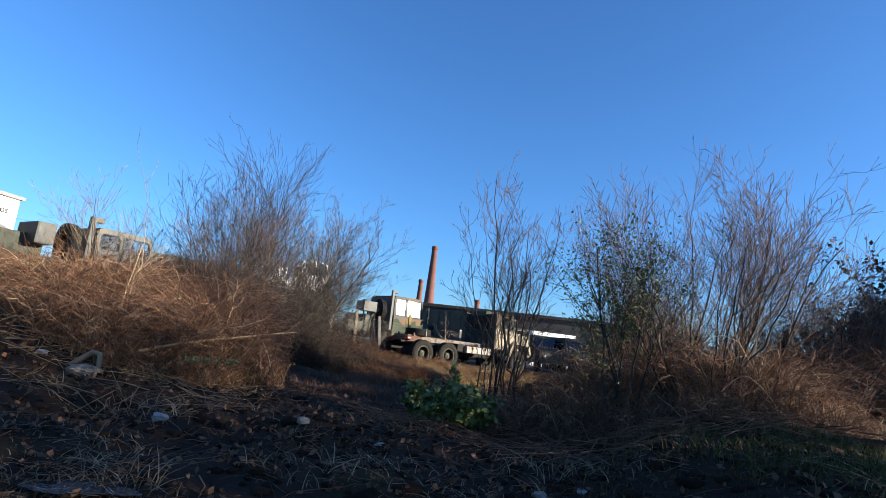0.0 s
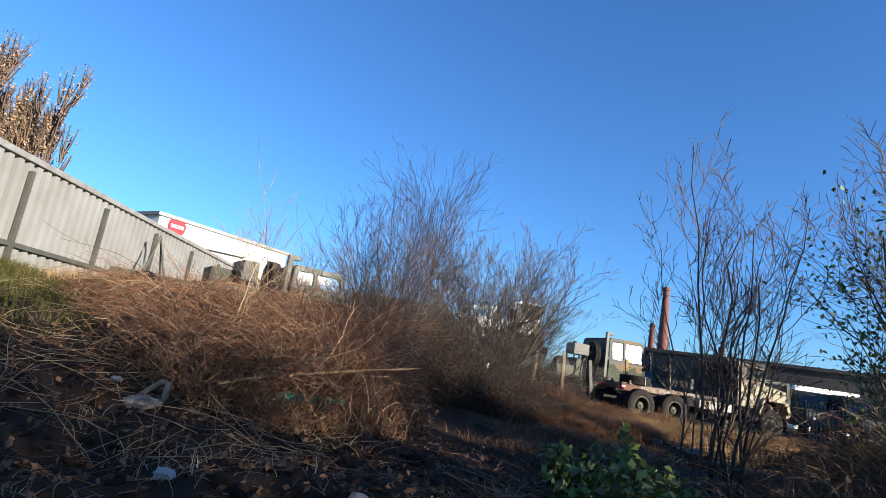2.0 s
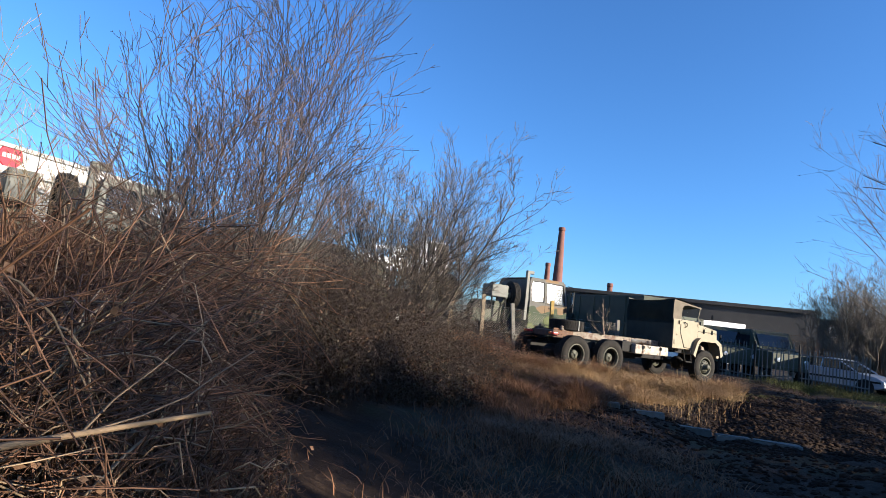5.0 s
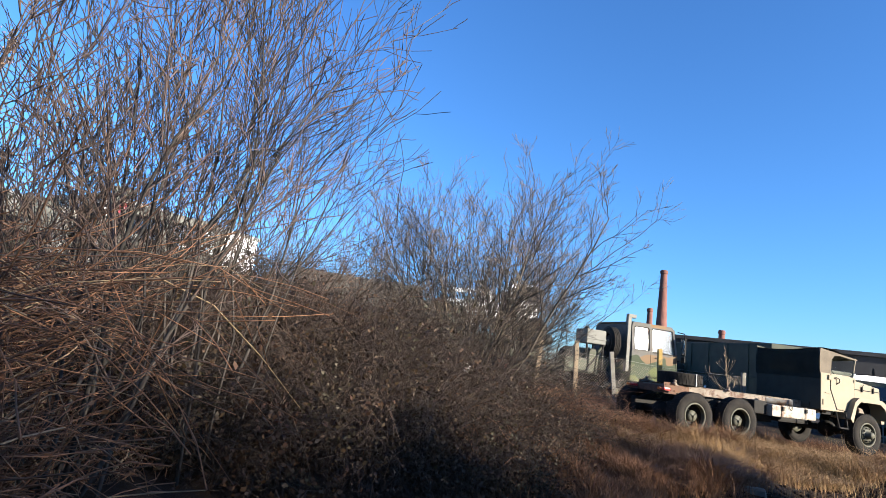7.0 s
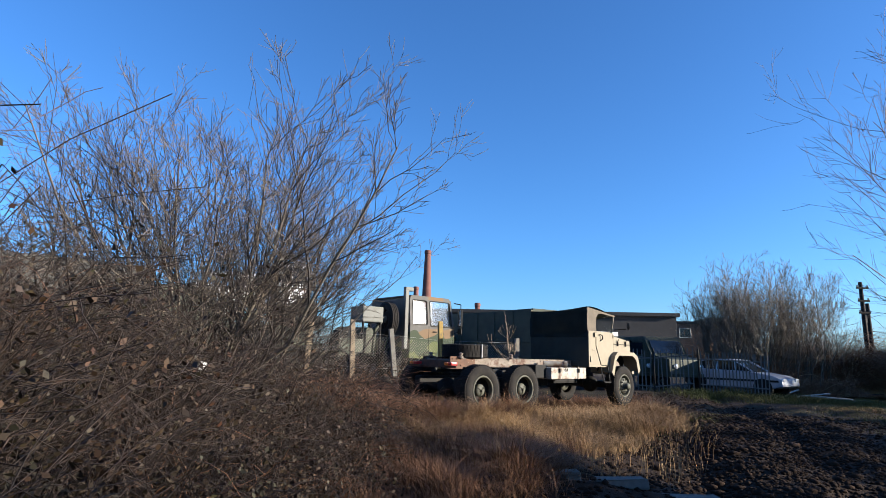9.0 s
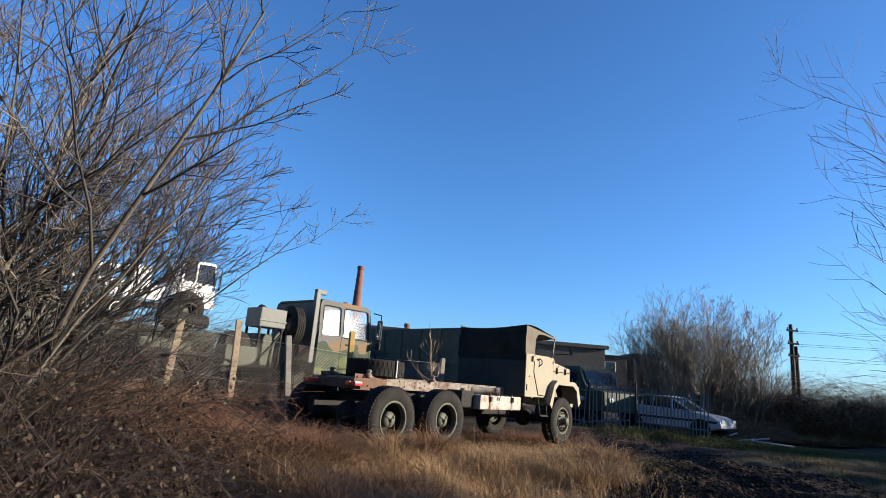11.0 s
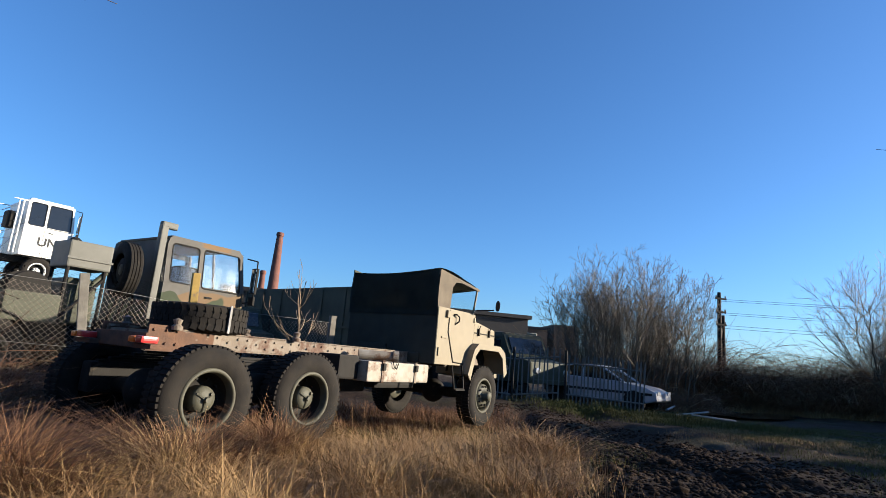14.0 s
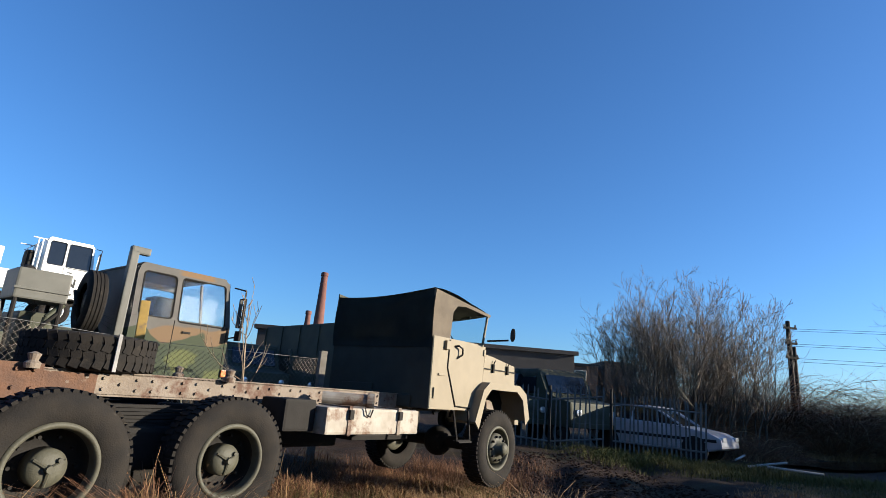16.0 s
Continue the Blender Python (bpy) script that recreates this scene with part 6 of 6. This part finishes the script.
_r = np.random.default_rng(80)
grass("straw_grass", "tall dry straw-coloured grass round the truck", scatter(_r, 27000, 0.9, 21.9, 4.5, 1.8, 44, 0.9), 0.54, M_STRAW, 81, bend=0.9, K=5)
grass("straw_grass", "dry straw-coloured grass under the truck", scatter(_r, 9000, 0.8, 25.2, 4.6, 1.3, 44, 0.7), 0.32, M_STRAW, 82)
grass("rusty_grass", "rust-coloured dead grass beside the brambles", scatter(_r, 22000, -1.6, 19.0, 2.0, 2.8, 20, 0.9), 0.47, M_STRAWRED, 83, bend=1.0, K=5)
grass("straw_grass", "pale seeded straw stalks standing in the grass", scatter(_r, 1500, 0.2, 20.6, 4.2, 2.6, 44), 0.75, M_STRAW, 102, w=0.003, bend=0.3)
grass("rusty_grass", "rust-coloured grass heaped behind the truck", scatter(_r, 18000, -2.6, 21.8, 1.7, 1.8, 44, 0.88), 0.85, M_STRAWRED, 103, bend=0.9)
grass("rusty_grass", "rust-coloured dead grass on the bank", scatter(_r, 12000, -1.9, 16.0, 1.2, 3.2, 0, 0.6), 0.35, M_STRAWRED, 84)
grass("green_grass", "short green grass below the truck", scatter(_r, 9000, 2.6, 23.2, 4.6, 1.7, 44, 0.5), 0.13, M_GRASS, 85)
grass("straw_grass", "dull grass and weeds behind the truck", scatter(_r, 12000, 2.2, 27.6, 4.8, 1.7, 44, 0.6), 0.34, M_STRAWRED, 111)
grass("green_grass", "green grass beneath the truck", scatter(_r, 9000, 1.6, 25.9, 4.0, 1.2, 44, 0.5), 0.2, M_GRASS, 112)
grass("green_grass", "short green grass beside the dirt track", scatter(_r, 24000, 10.4, 24.5, 2.9, 7.0, -15, 0.3), 0.11, M_GRASS, 86)
grass("green_grass", "short green grass along the track", scatter(_r, 16000, 15.5, 29.6, 6.5, 2.4, 10, 0.3), 0.06, M_GRASS, 87, w=0.007)
grass("green_grass", "thin green grass on the shaded ground", scatter(_r, 9000, 4.4, 3.9, 3.0, 2.0, 0, 0.6), 0.16, M_GRASS, 88)
grass("green_grass", "green grass on the bank below the wall", scatter(_r, 20000, -6.6, 6.2, 3.2, 3.4, 0, 0.5), 0.28, M_GRASS, 89)
grass("straw_grass", "dry grass on the bank below the wall", scatter(_r, 9000, -8.2, 9.2, 2.2, 4.2, 30, 0.6), 0.35, M_STRAW, 90)
grass("straw_grass", "low dark weeds round the parked car", scatter(_r, 9000, 9.8, 31.4, 4.6, 2.0, -30, 0.7), 0.26, M_GRASS, 91, w=0.006)
grass("straw_grass", "pale dry grass along the railway hedge", scatter(_r, 16000, 25.0, 38.8, 12.0, 1.6, -10, 0.6), 0.45, M_STRAW, 92, w=0.009)
grass("straw_grass", "thin dead grass on the trampled soil", scatter(_r, 2600, 0.2, 3.6, 4.2, 3.2, 0, 0.9), 0.16, M_CANEPALE, 93, bend=1.4)
grass("rusty_grass", "dead grass along the path edge", scatter(_r, 9000, -0.4, 12.5, 1.8, 5.0, 0, 0.7), 0.2, M_STRAWRED, 94, bend=0.9)


def litter(name, label, pts, seed, length=0.35, r=0.004, material=None, lift=0.03):
    """Dead twigs lying on the ground."""
    rng = np.random.default_rng(seed)
    n = len(pts)
    az = rng.uniform(0, 2 * np.pi, n)
    L = length * rng.uniform(0.3, 1.8, n)
    s = np.linspace(-0.5, 0.5, 4)[None]
    x = pts[:, :1] + L[:, None] * s * np.cos(az)[:, None]
    y = pts[:, 1:] + L[:, None] * s * np.sin(az)[:, None]
    z = ground_z(x.ravel(), y.ravel()).reshape(x.shape) + lift * rng.uniform(0.1, 1.5, n)[:, None] + rng.normal(size=(n, 4)) * 0.012 + rng.uniform(-0.25, 0.25, n)[:, None] * s * L[:, None]
    P = np.stack([x, y, z], -1)
    P[:, 1:3, :2] += rng.normal(size=(n, 2, 2)) * 0.02
    R = r * rng.uniform(0.4, 1.6, n)[:, None] * np.linspace(1, 0.6, 4)[None]
    return tagged(link_mesh(name, *tubes(P, R), material or M_CANE), label, "litter", kind="stuff")


litter("twig_litter", "dead twigs scattered on the dark soil", scatter(_r, 2400, 0.5, 4.6, 5.5, 3.8), 95, 0.22, 0.003)
litter("twig_litter", "pale dead stalks lying on the bank", scatter(_r, 350, -3.4, 5.4, 2.4, 1.4), 96, 0.5, 0.003, M_CANEPALE, 0.06)
litter("twig_litter", "broken branches heaped below the bare trees", scatter(_r, 700, 2.4, 6.2, 2.4, 1.3), 97, 0.7, 0.004, M_CANE, 0.06)
_lp = scatter(_r, 9000, 0.6, 4.6, 5.0, 4.0)
_lv = np.concatenate([_lp, ground_z(_lp[:, 0], _lp[:, 1])[:, None] + 0.012], 1)
_lr = np.random.default_rng(98)
tagged(link_mesh("leaf_litter", *leaves(_lr, np.stack([_lv, _lv + np.array([0.03, 0.0, 0.005])], 1), 9000, 0.055, 0.004, 0.1), M_DEADLEAF), "dead brown leaves lying on the soil", "litter", kind="stuff")


def clods(name, label, pts, seed, size, material):
    """Lumps of soil or stone half sunk in the ground."""
    rng = np.random.default_rng(seed)
    n = len(pts)
    ico = nb()
    bmesh.ops.create_icosphere(ico, subdivisions=1, radius=1)
    bv = np.array([v.co[:] for v in ico.verts])
    ico.faces.ensure_lookup_table()
    bf = np.array([[v.index for v in f.verts] for f in ico.faces])
    ico.free()
    s = size * rng.lognormal(0, 0.45, n)
    sc = np.stack([s * rng.uniform(0.7, 1.4, n), s * rng.uniform(0.7, 1.4, n), s * rng.uniform(0.4, 0.8, n)], 1)
    jit = 1 + rng.normal(size=(n, len(bv), 1)) * 0.16
    V = bv[None] * jit * sc[:, None]
    V[..., 0] += pts[:, :1]
    V[..., 1] += pts[:, 1:]
    V[..., 2] += ground_z(pts[:, 0], pts[:, 1])[:, None]
    F = (bf[None] + (np.arange(n) * len(bv))[:, None, None]).reshape(-1, 3)
    return tagged(link_mesh(name, V.reshape(-1, 3), F, material), label, "soil", kind="stuff")


clods("soil_clods", "dark clods of churned mud on the track", scatter(_r, 9000, 4.6, 24.5, 2.6, 8.5, -16), 99, 0.021, M_CLOD)
clods("soil_clods", "dark clods and crumbs beside the ruts", scatter(_r, 8000, 5.2, 22.0, 3.0, 5.2, -10), 110, 0.022, M_CLOD)
clods("soil_clods", "large dark clods of rutted mud", scatter(_r, 3500, 4.4, 21.5, 2.2, 5.0, -16), 109, 0.03, M_CLOD)
clods("soil_clods", "dark clods of mud on the trampled soil", scatter(_r, 2500, 0.4, 3.4, 4.5, 3.4), 100, 0.03, M_CLOD)
clods("soil_clods", "dark crumbs of mud beside the path", scatter(_r, 2500, 1.2, 15.5, 2.6, 4.0), 101, 0.03, M_CLOD)


# ---- loose things ----
def green_pipe():
    z = gz(-1.7, 6.3)
    t = tagged(part("green_pipe", lathe(nb(), [(0.034, 0), (0.038, 0.01), (0.038, 0.62), (0.034, 0.63), (0.029, 0.62), (0.029, 0.4)], 20, "x"), M_GREENPLASTIC), "green plastic pipe lying in the brambles", "pipe")
    t.matrix_world = pose(-2.0, 6.1, 0.45, 0, 0, 46)


green_pipe()


def dead_branch():
    pts = [(-2.2, 5.5, 0.84), (-1.95, 5.85, 0.95), (-1.7, 6.1, 1.02), (-1.35, 6.5, 1.12), (-1.05, 6.9, 1.2)]
    P = np.array([pts, [(-1.95, 5.85, 0.95), (-1.75, 5.75, 1.05), (-1.5, 5.75, 1.15), (-1.3, 5.8, 1.2), (-1.1, 5.85, 1.3)], [(-1.7, 6.1, 1.02), (-1.7, 6.3, 1.2), (-1.75, 6.5, 1.4), (-1.8, 6.6, 1.55), (-1.8, 6.7, 1.7)]])
    P = P - np.array([0.05, -0.15, 0.33])
    R = 0.65 * np.array([[0.024, 0.022, 0.019, 0.014, 0.008], [0.014, 0.012, 0.01, 0.007, 0.004], [0.012, 0.01, 0.008, 0.006, 0.003]])
    rng = np.random.default_rng(5)
    C, RC = grow(rng, P, R, 5, 0.3, 0.8, 0.1)
    tagged(link_mesh("dead_branch", *join(tubes(P, R, 7), tubes(C, RC)), M_CANEPALE, smooth=True), "pale dead branch lying across the brambles", "branch")


dead_branch()


def bent_branch():
    x, y = -2.5, 5.3
    P = 0.75 * np.array([[(-0.17, 0.05, -0.02), (-0.08, 0.03, 0.06), (0.02, 0.0, 0.14), (0.07, -0.03, 0.13), (0.08, -0.08, 0.05), (0.07, -0.12, -0.04)]])
    R = np.array([[0.014, 0.017, 0.018, 0.018, 0.017, 0.013]])
    t = tagged(link_mesh("bent_branch", *tubes(P, R, 8), M_CANEPALE, smooth=True), "bent pale dead branch lying on the dark soil", "branch")
    t.matrix_world = pose(x, y, gz(x, y), 0, 0, 35) @ Matrix.Scale(1.5, 4)


bent_branch()


def plastic_bag(x, y):
    rng = random.Random(12)
    bm = nb()
    bmesh.ops.create_icosphere(bm, subdivisions=3, radius=0.13)
    for v in bm.verts:
        v.co *= 1 + 0.16 * math.sin(9 * v.co.x / 0.1 + 2) * math.sin(7 * v.co.y / 0.1) + rng.uniform(-0.08, 0.08)
        v.co.z *= 0.45
    t = tagged(part("plastic_bag", bm, M_STONE), "crumpled grubby grey plastic bag on the dark soil", "bag")
    t.matrix_world = pose(x, y, gz(x, y) + 0.03, 0, 0, 30)


plastic_bag(-2.4, 5.1)


def slab(x, y, lx, ly, rot, seed):
    rng = random.Random(seed)
    bm = box(nb(), -lx / 2, lx / 2, -ly / 2, ly / 2, -0.05, 0.07, 0.02)
    for v in bm.verts:
        v.co += Vector((rng.uniform(-1, 1), rng.uniform(-1, 1), rng.uniform(-1, 1))) * 0.012
    t = tagged(part("stone_slab", bm, M_CONC), "muddy grey concrete slab set across the track", "slab", "slabs across the track")
    t.matrix_world = pose(x, y, gz(x, y), rng.uniform(-3, 3), rng.uniform(-3, 3), rot)


for _i, (_x, _l) in enumerate(((0.15, 0.45), (0.85, 0.75), (1.7, 0.7), (2.45, 0.6), (3.2, 0.8))):
    slab(_x, 17.75 + 0.06 * math.sin(_i * 2), _l, 0.22, 2 + 3 * math.sin(_i), _i)


def puddle(x, y, rx, ry, seed, rot=0.0):
    rng = random.Random(seed)
    m = bpy.data.materials.new("muddy_water")
    m.use_nodes = True
    b = m.node_tree.nodes["Principled BSDF"]
    b.inputs["Base Color"].default_value = (0.03, 0.026, 0.02, 1)
    b.inputs["Roughness"].default_value = 0.04
    b.inputs["Specular IOR Level"].default_value = 0.6
    nz = m.node_tree.nodes.new("ShaderNodeTexNoise")
    nz.inputs["Scale"].default_value = 9
    bp = m.node_tree.nodes.new("ShaderNodeBump")
    bp.inputs["Strength"].default_value = 0.5
    bp.inputs["Distance"].default_value = 0.03
    m.node_tree.links.new(nz.outputs[0], bp.inputs["Height"])
    m.node_tree.links.new(bp.outputs[0], b.inputs["Normal"])
    bm = nb()
    n = 40
    vs = []
    for i in range(n):
        a = 2 * math.pi * i / n
        k = 1 + 0.16 * math.sin(3 * a + seed) + 0.1 * math.sin(5 * a + 2 * seed)
        vs.append(bm.verts.new((math.cos(a) * rx * k, math.sin(a) * ry * k, 0)))
    bm.faces.new(vs)
    t = tagged(part("puddle", bm, m), "still rain puddle in the muddy ground", "puddle", kind="structure")
    t.matrix_world = pose(x, y, max(gz(x + dx * rx, y + dy * ry) for dx, dy in ((0, 0), (0.6, 0), (-0.6, 0))) + (0.03 if rx > 1 else 0.012), 0, 0, rot)


puddle(17.5, 35.5, 4.0, 0.9, 1, 31)
puddle(-0.9, 3.1, 0.28, 0.12, 2, 10)
puddle(0.5, 2.6, 0.2, 0.1, 3, -20)


def rag(x, y, size, seed, material, label, cat="litter"):
    rng = random.Random(seed)
    bm = nb()
    bmesh.ops.create_icosphere(bm, subdivisions=2, radius=size)
    for v in bm.verts:
        v.co *= 1 + rng.uniform(-0.35, 0.35)
        v.co.z *= 0.5
    t = tagged(part("litter_scrap", bm, material), label, cat, "scraps of litter")
    t.matrix_world = pose(x, y, gz(x, y) + size * 0.3, 0, 0, rng.uniform(0, 360))


for _i, (_x, _y, _s) in enumerate(((-0.2, 3.4, 0.035), (-1.3, 4.5, 0.06), (-2.9, 5.2, 0.05), (1.6, 4.0, 0.05), (1.9, 4.1, 0.035), (0.4, 4.9, 0.04), (-0.3, 5.0, 0.06), (2.9, 5.2, 0.03))):
    rag(_x, _y, _s, _i, M_RAG if _i % 3 else M_STONE, "crumpled scrap of grubby white litter on the soil")

_tub = tagged(part("plastic_tub", lathe(nb(), [(0.0001, 0), (0.045, 0.0), (0.055, 0.12), (0.06, 0.125), (0.06, 0.135), (0.05, 0.13), (0.042, 0.01), (0.0001, 0.008)], 16, "z"), M_WHITE), "small white plastic tub caught in the willow stems", "tub")
_tub.matrix_world = pose(-4.25, 17.1, 1.12, 160, 12, 0)

grass("green_grass", "bright green grass at the foot of the fence", scatter(_r, 9000, 7.4, 6.4, 1.8, 1.6, 0, 0.4), 0.14, M_GRASS, 104)


# ---- loose pipes by the car ----
def loose_pipe(x, y, z, length, rot, tip):
    t = tagged(part("loose_pipe", lathe(nb(), [(0.02, 0), (0.028, 0.01), (0.028, length), (0.02, length + 0.01)], 10, "x"), M_RAG), "dirty white pipe lying in the weeds by the car", "pipe", "loose pipes")
    t.matrix_world = pose(x, y, gz(x, y) + z, 0, tip, rot)


for _p in ((11.0, 31.6, 0.1, 1.6, 20, -4), (11.3, 31.3, 0.14, 1.3, -12, 3), (10.9, 31.9, 0.22, 0.8, 40, -6)):
    loose_pipe(*_p)

grass("rusty_grass", "tall orange-brown straw against the rear wheels", scatter(_r, 14000, -1.3, 21.7, 2.3, 0.7, 44, 0.85), 0.74, M_STRAWRED, 105, bend=0.7)
grass("straw_grass", "tall straw stalks against the rear wheels", scatter(_r, 5000, -1.0, 21.6, 2.3, 0.6, 44, 0.8), 0.7, M_STRAW, 106, bend=0.6)
grass("straw_grass", "yellowing grass patches beside the track", scatter(_r, 9000, 10.5, 27.0, 3.2, 2.6, 30, 0.75), 0.09, M_STRAW, 107, w=0.005)
